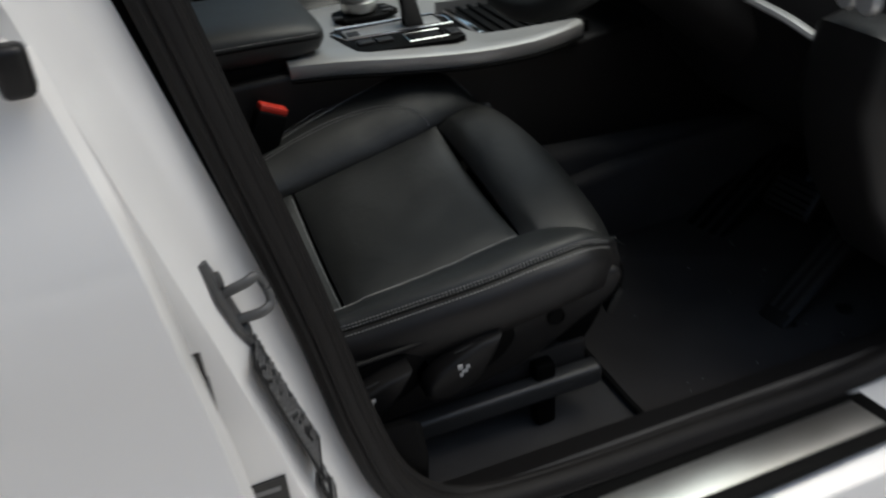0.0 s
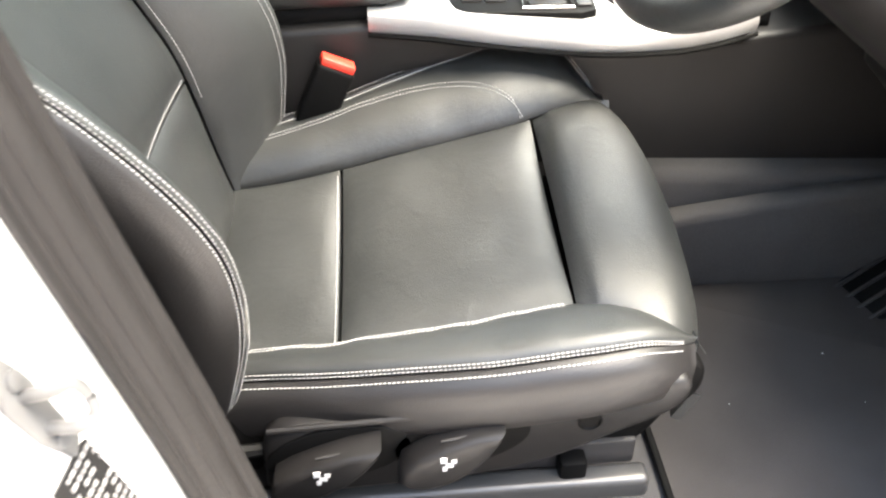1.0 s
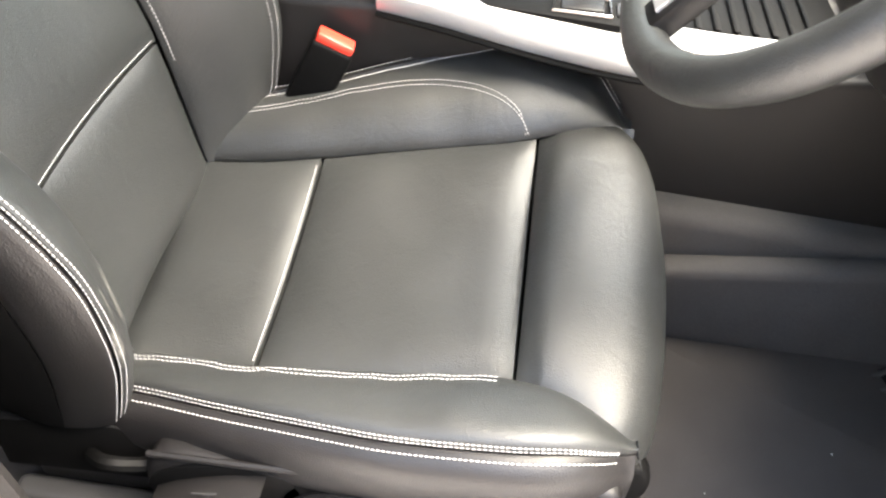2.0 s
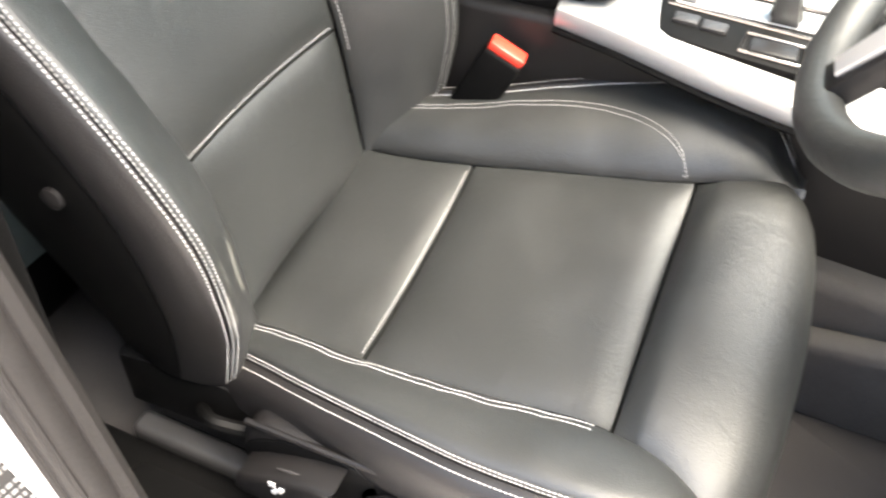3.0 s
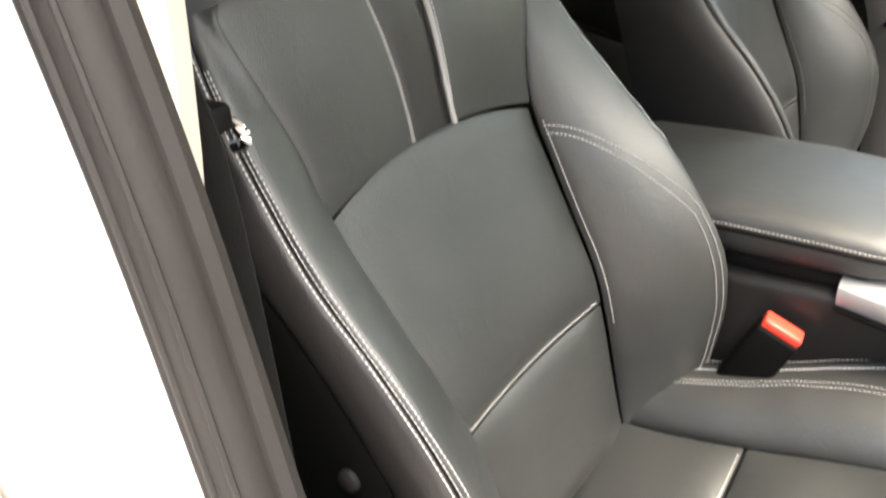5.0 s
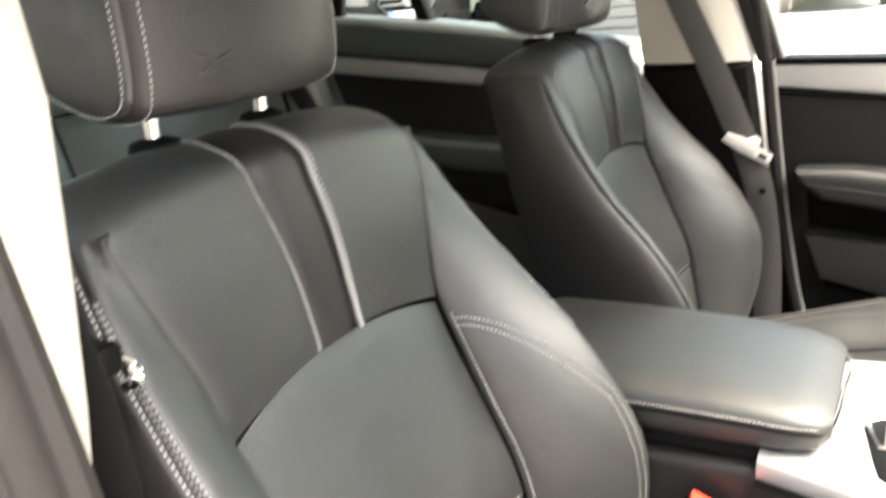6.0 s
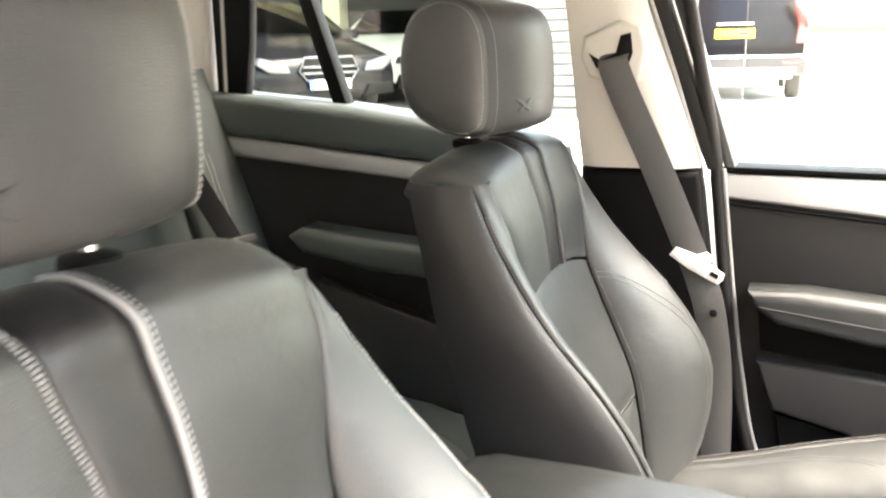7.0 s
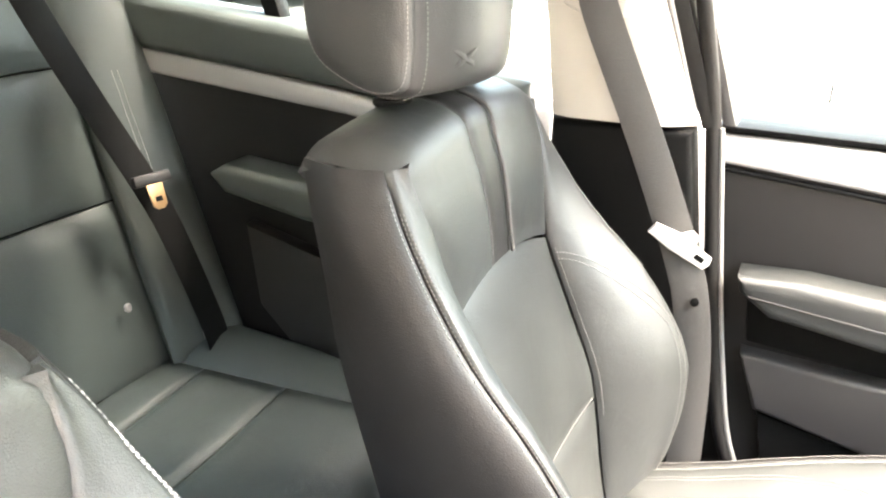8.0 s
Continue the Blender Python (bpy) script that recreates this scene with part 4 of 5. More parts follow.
part("front_jamb", prism([(0.98, 0.5), (0.955, 0.7), (0.985, 1.0), (1.05, 1.12), (1.25, 1.12), (1.25, 0.5)], "y", -0.80, -0.74, 0.01, 3), WHITE_PAINT, car)
part("kick_panel", box(0.96, 1.22, -0.735, -0.69, 0.44, 0.95, 0.015), PLASTIC_DARK, car)
part("far_sill", box(-1.4, 1.25, 0.70, 0.86, 0.30, 0.47, 0.02), WHITE_PAINT, car)
part("far_side_skin", prism([(-1.9, 0.45), (1.28, 0.45), (1.28, 1.02), (0.2, 1.10), (-1.0, 1.20), (-1.9, 1.25)], "y", 0.845, 0.87, 0.005), WHITE_PAINT, car)
part("near_quarter", prism([(-1.98, 0.40), (-1.80, 0.40), (-1.74, 0.62), (-1.56, 0.76), (-1.30, 0.76), (-1.12, 0.62), (-1.06, 0.40), (-1.0, 0.40), (-1.0, 1.16), (-1.9, 1.22)], "y", -0.88, -0.72, 0.02, 3), WHITE_PAINT, car)
part("boot_floor", box(-1.9, -1.18, -0.70, 0.70, 0.60, 0.64, 0.005), CARPET, car)
for y in (-0.69, 0.69):
    part("roof_rail", tube(smooth_line([(0.42, y, 1.525), (-0.2, y, 1.545), (-1.0, y, 1.53), (-1.8, y, 1.48)], 20), 0.035, 10), HEADLINER, car)

for y0, y1 in ((-0.90, -0.80), (0.80, 0.90)):
    part("front_wing", prism([(1.24, 0.35), (1.24, 1.03), (1.7, 1.0), (2.2, 0.90), (2.42, 0.72), (2.42, 0.35), (2.16, 0.35), (2.10, 0.58), (1.93, 0.72), (1.72, 0.72), (1.55, 0.58), (1.49, 0.35)], "y", y0, y1, 0.015, 2), WHITE_PAINT, car, "white painted front wing")
part("front_bumper", prism([(2.30, 0.28), (2.30, 0.76), (2.42, 0.70), (2.48, 0.50), (2.44, 0.28)], "y", -0.86, 0.86, 0.03, 3), WHITE_PAINT, car)
part("underbody", box(-1.9, 2.3, -0.78, 0.78, 0.24, 0.40, 0.02), PLASTIC_DARK, car)
part("rear_bumper", prism([(-2.05, 0.30), (-2.10, 0.55), (-2.05, 0.68), (-1.92, 0.68), (-1.92, 0.30)], "y", -0.86, 0.86, 0.03, 3), WHITE_PAINT, car)
for x in (-1.42, 1.83):
    for sy in (-1, 1):
        wh = part("wheel", lathe([(0.21, -0.11), (0.31, -0.12), (0.352, -0.08), (0.352, 0.08), (0.31, 0.12), (0.21, 0.11)], pose(x, sy * 0.785, 0.350, 90), 32), TYRE, car, "black road tyre")
        part("rim", lathe([(0.225, -0.121), (0.205, -0.126), (0.05, -0.108), (0.05, 0.108), (0.205, 0.126), (0.225, 0.121)], pose(x, sy * 0.785, 0.350, 90), 28), STEEL, wh)

# ---------------------------------------------------------------- centre console
console = thing("centre_console", "black centre console with satin silver trim surface", "console", (0.3, 0, 0.44))
part("console_body", prism([(-0.30, 0.44), (-0.30, 0.80), (-0.14, 0.83), (0.18, 0.838), (0.45, 0.822), (0.66, 0.800), (0.90, 0.82), (1.0, 0.80), (1.0, 0.44)], "y", -0.125, 0.125, 0.012, 3), PLASTIC, console)
part("console_flank", prism([(0.10, 0.46), (0.10, 0.60), (0.45, 0.63), (0.95, 0.60), (1.1, 0.58), (1.1, 0.44)], "y", -0.165, 0.165, 0.02, 3), CARPET, console, "carpeted tunnel flank")
near = smooth_line([(0.178, -0.128, 0), (0.26, -0.150, 0), (0.36, -0.176, 0), (0.46, -0.190, 0), (0.55, -0.180, 0), (0.62, -0.158, 0), (0.672, -0.132, 0)], 30)
bm = bmesh.new()
rows = []
for p in near:
    x, y = p.x, p.y
    z = 0.852 - 0.055 * max(0, (x - 0.25)) + 0.10 * max(0, x - 0.56) ** 1.0 * 0.4
    rows.append((x, y, z))
def tray_strip(side):
    b = bmesh.new()
    rr = []
    for x, y, z in rows:
        inner = 0.0 if x < 0.46 else min(0.105, (x - 0.46) * 3.0)
        w = -y
        inner = min(inner, w - 0.022)
        prof = [(w - 0.004, z - 0.024), (w, z - 0.012), (w - 0.003, z - 0.003), (w - 0.012, z + 0.001), ((w + inner) / 2, z - 0.001), (inner, z - 0.002), (inner, z - 0.022)]
        rr.append([b.verts.new((x, side * a, h)) for a, h in prof])
    for a, c in zip(rr, rr[1:]):
        for k in range(7):
            b.faces.new([a[k], a[(k + 1) % 7], c[(k + 1) % 7], c[k]])
    b.faces.new(rr[0])
    b.faces.new(rr[-1][::-1])
    return b
part("silver_trim", tray_strip(-1), SILVER, console, "satin silver trim")
part("silver_trim", tray_strip(1), SILVER, console, "satin silver trim")
part("trim_shadow_line", tube([Vector((x, y - 0.001, z - 0.026)) for x, y, z in rows], 0.003, 6), PLASTIC_DARK, console)
# lidded tray with ribs
part("tray_cover", prism([(0.485, -0.075), (0.48, 0.075), (0.70, 0.10), (0.70, -0.10)], "z", 0.80, 0.824, 0.004), PLASTIC_DARK, console, "black ribbed tray cover")
for k in range(7):
    x = 0.53 + k * 0.021
    part("tray_rib", box(x, x + 0.008, -0.088, 0.088, 0.823, 0.829, 0.003), PLASTIC_DARK, console)
part("tray_handle", box(0.500, 0.514, -0.085, 0.075, 0.822, 0.833, 0.004), CHROME, console, "chrome tray handle")
# shift panel
part("shift_panel", prism([(0.285, -0.118), (0.268, -0.02), (0.285, 0.005), (0.452, -0.005), (0.468, -0.035), (0.46, -0.135), (0.44, -0.145), (0.30, -0.130)], "z", 0.838, 0.8505, 0.002), PLASTIC_DARK, console)
part("shift_bezel", tube([Vector((x, y, 0.8515)) for x, y in ((0.285, -0.060), (0.272, -0.015), (0.287, 0.002), (0.45, -0.006), (0.464, -0.035), (0.462, -0.072))], 0.0026, 8, True), CHROME, console, "chrome shift surround")
part("shift_slot", box(0.29, 0.45, -0.055, -0.012, 0.848, 0.8525, 0.003), SILVER, console)
for x0, x1, y0, y1 in ((0.296, 0.322, -0.098, -0.078), (0.326, 0.352, -0.102, -0.082), (0.438, 0.456, -0.128, -0.100), (0.292, 0.312, -0.052, -0.03)):
    part("console_button", box(x0, x1, y0, y1, 0.848, 0.8545, 0.002), PLASTIC_GREY, console)
part("button_frame", tube([Vector((x, y, 0.852)) for x, y in ((0.37, -0.128), (0.372, -0.088), (0.43, -0.092), (0.432, -0.132))], 0.0024, 8, True), CHROME, console)
part("brake_button", box(0.378, 0.425, -0.124, -0.096, 0.848, 0.8545, 0.003), PLASTIC, console)
lever = thing("gear_lever", "black and silver gear selector lever on the console", "gear lever", (0.40, -0.04, 0.85))
bm = bmesh.new()
rings = []
for z, cx, w, d in ((0.850, 0.405, 0.016, 0.018), (0.875, 0.402, 0.013, 0.014), (0.905, 0.400, 0.014, 0.016), (0.930, 0.402, 0.018, 0.024), (0.955, 0.405, 0.021, 0.032), (0.980, 0.410, 0.022, 0.036), (1.000, 0.412, 0.018, 0.030), (1.008, 0.412, 0.010, 0.018)):
    rings.append([bm.verts.new((cx + math.cos(a) * d, -0.035 + math.sin(a) * w, z)) for a in (2 * math.pi * k / 16 for k in range(16))])
for a, b in zip(rings, rings[1:]):
    for k in range(16):
        bm.faces.new([a[k], a[(k + 1) % 16], b[(k + 1) % 16], b[k]])
bm.faces.new(rings[0][::-1]); bm.faces.new(rings[-1])
part("lever_grip", bm, PLASTIC_DARK, lever, "glossy black grip")
part("lever_blade", prism([(0.39, 0.852), (0.385, 0.93), (0.40, 0.935), (0.42, 0.852)], "y", -0.056, -0.046, 0.003), STEEL_DARK, lever)
knob = thing("control_knob", "round silver rotary control knob on a black base", "control knob", (0.34, 0.062, 0.85))
part("knob_base", prism([(0.295, 0.045), (0.30, 0.085), (0.345, 0.108), (0.40, 0.09), (0.41, 0.05), (0.38, 0.025), (0.31, 0.022)], "z", 0.845, 0.857, 0.004), PLASTIC_DARK, knob)
part("knob_wheel", lathe([(0.026, 0.0), (0.030, 0.004), (0.031, 0.020), (0.028, 0.024)], pose(0.345, 0.062, 0.857), 36), STEEL, knob, "knurled silver ring")
part("knob_cap", lathe([(0.030, 0.0), (0.030, 0.006), (0.027, 0.010), (0.018, 0.0105)], pose(0.345, 0.062, 0.882), 36), SILVER, knob)
for x, y in ((0.39, 0.06), (0.388, 0.04), (0.30, 0.04)):
    part("knob_button", box(x - 0.009, x + 0.009, y - 0.006, y + 0.006, 0.856, 0.8605, 0.002), PLASTIC_GREY, knob)
# armrest
armrest = thing("armrest", "padded black leather armrest lid on the console", "armrest", (0.05, 0, 0.84))
def arm_ring(x, w, z0, z1, r):
    pts = []
    for k in range(32):
        a = 2 * math.pi * k / 32
        c, s = math.cos(a), math.sin(a)
        pts.append((x, math.copysign(abs(c) ** 0.5, c) * w, (z0 + z1) / 2 + math.copysign(abs(s) ** 0.55, s) * (z1 - z0) / 2))
    return pts
bm = bmesh.new()
rr = [[bm.verts.new(p) for p in arm_ring(*v)] for v in ((-0.148, 0.095, 0.865, 0.895, 0), (-0.140, 0.112, 0.853, 0.905, 0), (-0.11, 0.120, 0.848, 0.913, 0), (0.0, 0.122, 0.846, 0.916, 0), (0.12, 0.121, 0.846, 0.914, 0), (0.20, 0.118, 0.848, 0.908, 0), (0.232, 0.110, 0.854, 0.900, 0), (0.243, 0.096, 0.866, 0.892, 0))]
for a, b in zip(rr, rr[1:]):
    for k in range(32):
        bm.faces.new([a[k], a[(k + 1) % 32], b[(k + 1) % 32], b[k]])
bm.faces.new(rr[0][::-1]); bm.faces.new(rr[-1])
lid = part("armrest_lid", bm, LEATHER, armrest)
bm = bmesh.new()
loop = smooth_line([(-0.13, -0.116, 0.888), (0.0, -0.1235, 0.892), (0.15, -0.121, 0.891), (0.215, -0.116, 0.888), (0.240, -0.09, 0.884), (0.246, 0.0, 0.883), (0.240, 0.09, 0.884), (0.15, 0.121, 0.891), (-0.13, 0.116, 0.888)], 120)
flat = Pad(lambda u, v: loop[min(int(round(u * 120)), 120)], lambda u, v: Vector((0.3, -1, 0.4)).normalized())
stitch_row(bm, flat, [(k / 120, 0) for k in range(121)])
tagged(part("armrest_stitching", bm, THREAD, lid, "grey stitching", smooth=False), kind="stuff")
part("armrest_seam", tube([p - Vector((0, 0, 0.006)) for p in loop], 0.0022, 6), PLASTIC_DARK, armrest)
part("armrest_base", box(-0.14, 0.205, -0.108, 0.108, 0.825, 0.858, 0.012), PLASTIC_DARK, armrest)

# ---------------------------------------------------------------- steering wheel, dash, pedals
wheel = thing("steering_wheel", "black leather steering wheel with silver spoke inserts", "steering wheel", (0.56, -0.355, 1.08))
mW = pose(0.547, -0.355, 1.10, 0, -52, 4)
def wheel_ring(r, n=72):
    return [mW @ Vector((r * math.cos(a), r * math.sin(a), 0)) for a in (2 * math.pi * k / n for k in range(n))]
axis = mW.to_3x3() @ Vector((0, 0, 1))
part("rim", tube(wheel_ring(0.182), 0.0175, 14, True, 1.0, axis), LEATHER, wheel, "black leather rim")
part("airbag_cover", turned(lathe([(0.070, -0.02), (0.074, 0.0), (0.066, 0.022), (0.045, 0.034), (0.01, 0.038)], Matrix(), 32), mW @ Matrix.Diagonal((1.0, 1.15, 1.0, 1))), PLASTIC, wheel)
for a, lab in ((90, ""), (270, ""), (180, "")):
    mm = mW @ pose(0, 0, 0, 0, 0, a)
    part("spoke", turned(prism([(0.055, -0.030), (0.055, 0.030), (0.12, 0.022), (0.178, 0.018), (0.178, -0.018), (0.12, -0.022)], "z", -0.008, 0.012, 0.004), mm), PLASTIC, wheel)
    part("spoke_insert", turned(prism([(0.085, -0.018), (0.085, 0.018), (0.16, 0.011), (0.16, -0.011)], "z", 0.011, 0.016, 0.002), mm), SILVER, wheel, "silver spoke insert")
for y in (-0.30, -0.44):
    part("stalk", tube([(0.66, y, 1.03), (0.66, y + (0.12 if y > -0.37 else -0.12), 1.05)], 0.010, 10), PLASTIC_DARK, wheel)
part("column", tube([(0.575, -0.357, 1.075), (0.66, -0.36, 1.01), (0.95, -0.37, 0.80)], [0.062, 0.085, 0.095], 22), PLASTIC, wheel)
dash = thing("dashboard", "black dashboard with a silver trim strip over the footwell", "dashboard", (0.9, 0, 0.8))
part("dash_top", prism([(0.74, 0.93), (0.78, 1.00), (0.90, 1.05), (1.25, 1.05), (1.25, 0.78), (0.95, 0.74), (0.80, 0.80)], "y", -0.70, 0.70, 0.03, 4), PLASTIC, dash)
part("knee_panel", prism([(0.78, 0.80), (0.76, 0.90), (0.82, 0.93), (0.95, 0.80), (1.10, 0.62), (1.06, 0.60), (0.88, 0.70)], "y", -0.69, -0.19, 0.02, 4), PLASTIC, dash)
part("dash_trim", tube(smooth_line([(0.752, -0.69, 0.945), (0.735, -0.60, 0.918), (0.735, -0.50, 0.93), (0.745, -0.20, 0.95)], 20), 0.009, 8, flat=0.6), SILVER, dash, "silver trim strip")
part("outer_panel", prism([(0.74, 0.74), (0.70, 0.86), (0.715, 0.95), (0.80, 0.97), (0.95, 0.80), (0.95, 0.62), (0.82, 0.62)], "y", -0.715, -0.58, 0.03, 4), PLASTIC, dash)
for y in (-0.655, -0.625):
    part("light_switch", lathe([(0.014, 0), (0.016, 0.006), (0.012, 0.012)], pose(0.73, y, 0.98, 0, -90, 0), 20), SILVER, dash, "silver switch")
part("tunnel_carpet", prism([(0.50, 0.44), (0.50, 0.56), (0.80, 0.60), (1.15, 0.62), (1.15, 0.44)], "y", -0.205, -0.165, 0.015, 3), CARPET, dash)
footrest = thing("footrest", "black ribbed rubber footrest in the footwell", "footrest", (0.9, -0.22, 0.44))
mF = pose(0.940, -0.232, 0.486, 0, -26, 15)
part("footrest_plate", turned(box(-0.12, 0.14, -0.045, 0.045, -0.012, 0.004, 0.004), mF), PLASTIC_DARK, footrest)
for k in range(4):
    part("footrest_rib", turned(box(-0.115, 0.135, -0.036 + k * 0.024 - 0.0022, -0.036 + k * 0.024 + 0.0022, 0.003, 0.009, 0.001), mF), PLASTIC_GREY, footrest)
brake = thing("brake_pedal", "worn rubber brake pedal on a steel arm", "pedal", (1.0, -0.34, 0.52))
mB = pose(0.975, -0.345, 0.525, 0, -58, 6)
part("pedal_pad", turned(box(-0.032, 0.032, -0.048, 0.048, -0.006, 0.010, 0.006, 3), mB), PLASTIC_GREY, brake, "worn rubber pad")
for k in range(5):
    part("pad_rib", turned(box(-0.024 + k * 0.012 - 0.002, -0.024 + k * 0.012 + 0.002, -0.040, 0.040, 0.009, 0.012, 0.001), mB), PLASTIC_DARK, brake)
part("pedal_arm", tube(smooth_line([(0.985, -0.345, 0.53), (1.05, -0.34, 0.62), (1.06, -0.34, 0.80)], 10), 0.008, 8), STEEL_DARK, brake)
gas = thing("accelerator_pedal", "long black ribbed accelerator pedal hinged at the floor", "pedal", (0.86, -0.54, 0.44))
mG = pose(0.875, -0.520, 0.508, 0, -36, 9)
part("pedal_pad", turned(box(-0.115, 0.115, -0.026, 0.026, -0.008, 0.008, 0.005, 3), mG), PLASTIC, gas)
for k in range(3):
    part("pad_rib", turned(box(-0.09, 0.10, -0.016 + k * 0.016 - 0.003, -0.016 + k * 0.016 + 0.003, 0.007, 0.0105, 0.001), mG), PLASTIC_GREY, gas)
part("pedal_foot", turned(box(-0.125, -0.09, -0.03, 0.03, -0.04, 0.0, 0.005), mG), PLASTIC_DARK, gas)

# ---------------------------------------------------------------- passenger side: door, pillar, belt
door2 = tagged(new("door_2"), "black front passenger door panel with silver trim and armrest", "car door", kind="structure")
door2.location = (0.5, 0.74, 0.45)
part("door_panel", prism([(0.075, 0.45), (0.06, 0.80), (0.055, 1.10), (0.055, 1.145), (1.15, 1.13), (1.2, 0.45)], "y", 0.735, 0.80, 0.012, 3), PLASTIC, door2)
part("window_ledge", prism([(0.06, 1.142), (0.06, 1.150), (1.15, 1.138), (1.15, 1.128)], "y", 0.725, 0.80, 0.003), PLASTIC_DARK, door2)
part("door_trim", prism([(0.066, 1.098), (0.060, 1.138), (0.45, 1.134), (1.1, 1.12), (1.1, 1.07), (0.45, 1.066)], "y", 0.724, 0.745, 0.006, 3), SILVER, door2, "satin silver trim strip")
part("trim_groove", tube([(0.07, 0.730, 1.090), (0.45, 0.730, 1.058), (1.1, 0.730, 1.06)], 0.004, 8), PLASTIC_DARK, door2)
part("door_armrest", prism([(0.112, 0.958), (0.118, 0.935), (0.16, 0.905), (0.30, 0.885), (0.8, 0.88), (0.9, 0.92), (0.8, 0.955), (0.45, 0.945), (0.20, 0.962)], "y", 0.665, 0.74, 0.016, 4), LEATHER, door2, "black padded armrest")
part("armrest_line", tube([(0.13, 0.664, 0.935), (0.3, 0.662, 0.918), (0.8, 0.662, 0.92)], 0.0012, 6), PLASTIC_GREY, door2)
# recess shade painted as a dark plate on the door panel
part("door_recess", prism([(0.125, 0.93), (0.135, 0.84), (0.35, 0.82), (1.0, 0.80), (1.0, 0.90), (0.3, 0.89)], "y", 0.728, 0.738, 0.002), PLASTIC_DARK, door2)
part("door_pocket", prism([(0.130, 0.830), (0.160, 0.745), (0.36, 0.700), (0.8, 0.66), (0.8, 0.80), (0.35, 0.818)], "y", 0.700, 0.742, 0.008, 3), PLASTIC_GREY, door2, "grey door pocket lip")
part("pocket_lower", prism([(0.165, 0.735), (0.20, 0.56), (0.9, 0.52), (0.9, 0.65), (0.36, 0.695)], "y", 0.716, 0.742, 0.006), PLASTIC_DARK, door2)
part("window_pane", box(0.08, 1.15, 0.768, 0.772, 1.14, 1.50, 0.0), GLASS, door2, "clear side window").visible_shadow = False
part("pane_mark", box(0.185, 0.189, 0.764, 0.767, 1.185, 1.21, 0.0005), PLASTIC_DARK, door2)
seal2 = smooth_line([(-0.01, 0.716, 1.44), (0.02, 0.716, 1.30), (0.045, 0.716, 1.18), (0.056, 0.716, 1.10), (0.075, 0.716, 0.95), (0.098, 0.716, 0.80), (0.13, 0.716, 0.66), (0.20, 0.712, 0.55), (0.35, 0.705, 0.50)], 60)
part("door_seal", tube(seal2, 0.011, 10, up=(0, 1, 0)), RUBBER, car)
part("seal_edge", tube([p + Vector((0.012, -0.004, 0)) for p in seal2[18:]], 0.0035, 8, up=(0, 1, 0)), PIPING, car, "pale seal edge")

pill = bmesh.new()
rings = []
for z, a, b in ((1.152, -0.165, 0.030), (1.20, -0.172, 0.015), (1.30, -0.183, -0.022), (1.40, -0.195, -0.060), (1.54, -0.215, -0.11)):
    rings.append([pill.verts.new(p) for p in ((a, 0.70, z), (a + 0.004, 0.672, z), (a + 0.03, 0.660, z), (b - 0.05, 0.662, z), (b - 0.035, 0.668, z), (b - 0.004, 0.690, z), (b, 0.705, z), (b, 0.725, z), (a, 0.725, z))])
for p, q in zip(rings, rings[1:]):
    for k in range(9):
        pill.faces.new([p[k], p[(k + 1) % 9], q[(k + 1) % 9], q[k]])
pill.faces.new(rings[0][::-1]); pill.faces.new(rings[-1])
part("pillar_trim", pill, BEIGE, car, "cream upper pillar trim")
part("pillar_edge", tube([(0.030, 0.700, 1.150), (-0.020, 0.700, 1.30), (-0.108, 0.700, 1.54)], 0.004, 8), PIPING, car)
part("pillar_cover", prism([(-0.17, 0.45), (-0.165, 1.148), (0.030, 1.148), (0.05, 1.0), (0.085, 0.75), (0.11, 0.45)], "y", 0.675, 0.73, 0.012, 3), PLASTIC_DARK, car, "black lower pillar cover")
part("frame_strip", prism([(0.036, 1.145), (0.058, 1.145), (-0.075, 1.53), (-0.105, 1.53)], "y", 0.705, 0.76, 0.006), RUBBER, car)
part("frame_outer", prism([(0.062, 1.145), (0.080, 1.145), (-0.045, 1.53), (-0.070, 1.53)], "y", 0.725, 0.78, 0.006), PLASTIC_GREY, car)

belt = thing("seat_belt", "grey seat belt hanging from the pillar guide with metal tongue", "seat belt", (-0.07, 0.65, 1.34))
part("guide_plate", prism([(-0.158 + 0.0, 1.362), (-0.10, 1.385), (-0.068, 1.375), (-0.058, 1.34), (-0.068, 1.29), (-0.10, 1.278), (-0.15, 1.30), (-0.162, 1.33)], "y", 0.650, 0.668, 0.007, 3), BEIGE, belt, "cream belt guide plate")
part("guide_slot", prism([(-0.148, 1.335), (-0.13, 1.325), (-0.105, 1.335), (-0.098, 1.362), (-0.082, 1.366), (-0.078, 1.335), (-0.085, 1.315), (-0.135, 1.312)], "y", 0.646, 0.655, 0.003), PLASTIC_DARK, belt, "dark belt slot")
part("webbing", strip(smooth_line([(-0.108, 0.650, 1.335), (-0.10, 0.640, 1.30), (-0.03, 0.640, 1.15), (0.02, 0.632, 1.04), (0.045, 0.628, 0.98), (0.062, 0.630, 0.92), (0.075, 0.65, 0.80), (0.08, 0.66, 0.60)], 40), (0.92, 0.05, 0.38), 0.048, 0.0016), WEBBING, belt)
mT2 = pose(0.030, 0.622, 1.012, 0, 30, 8)
part("tongue_body", turned(prism([(-0.036, -0.008), (-0.034, 0.008), (0.0, 0.014), (0.010, 0.026), (0.022, 0.024), (0.026, 0.008), (0.030, -0.010), (0.0, -0.012)], "y", -0.006, 0.004, 0.003), mT2), TONGUE, belt, "pale plastic tongue grip")
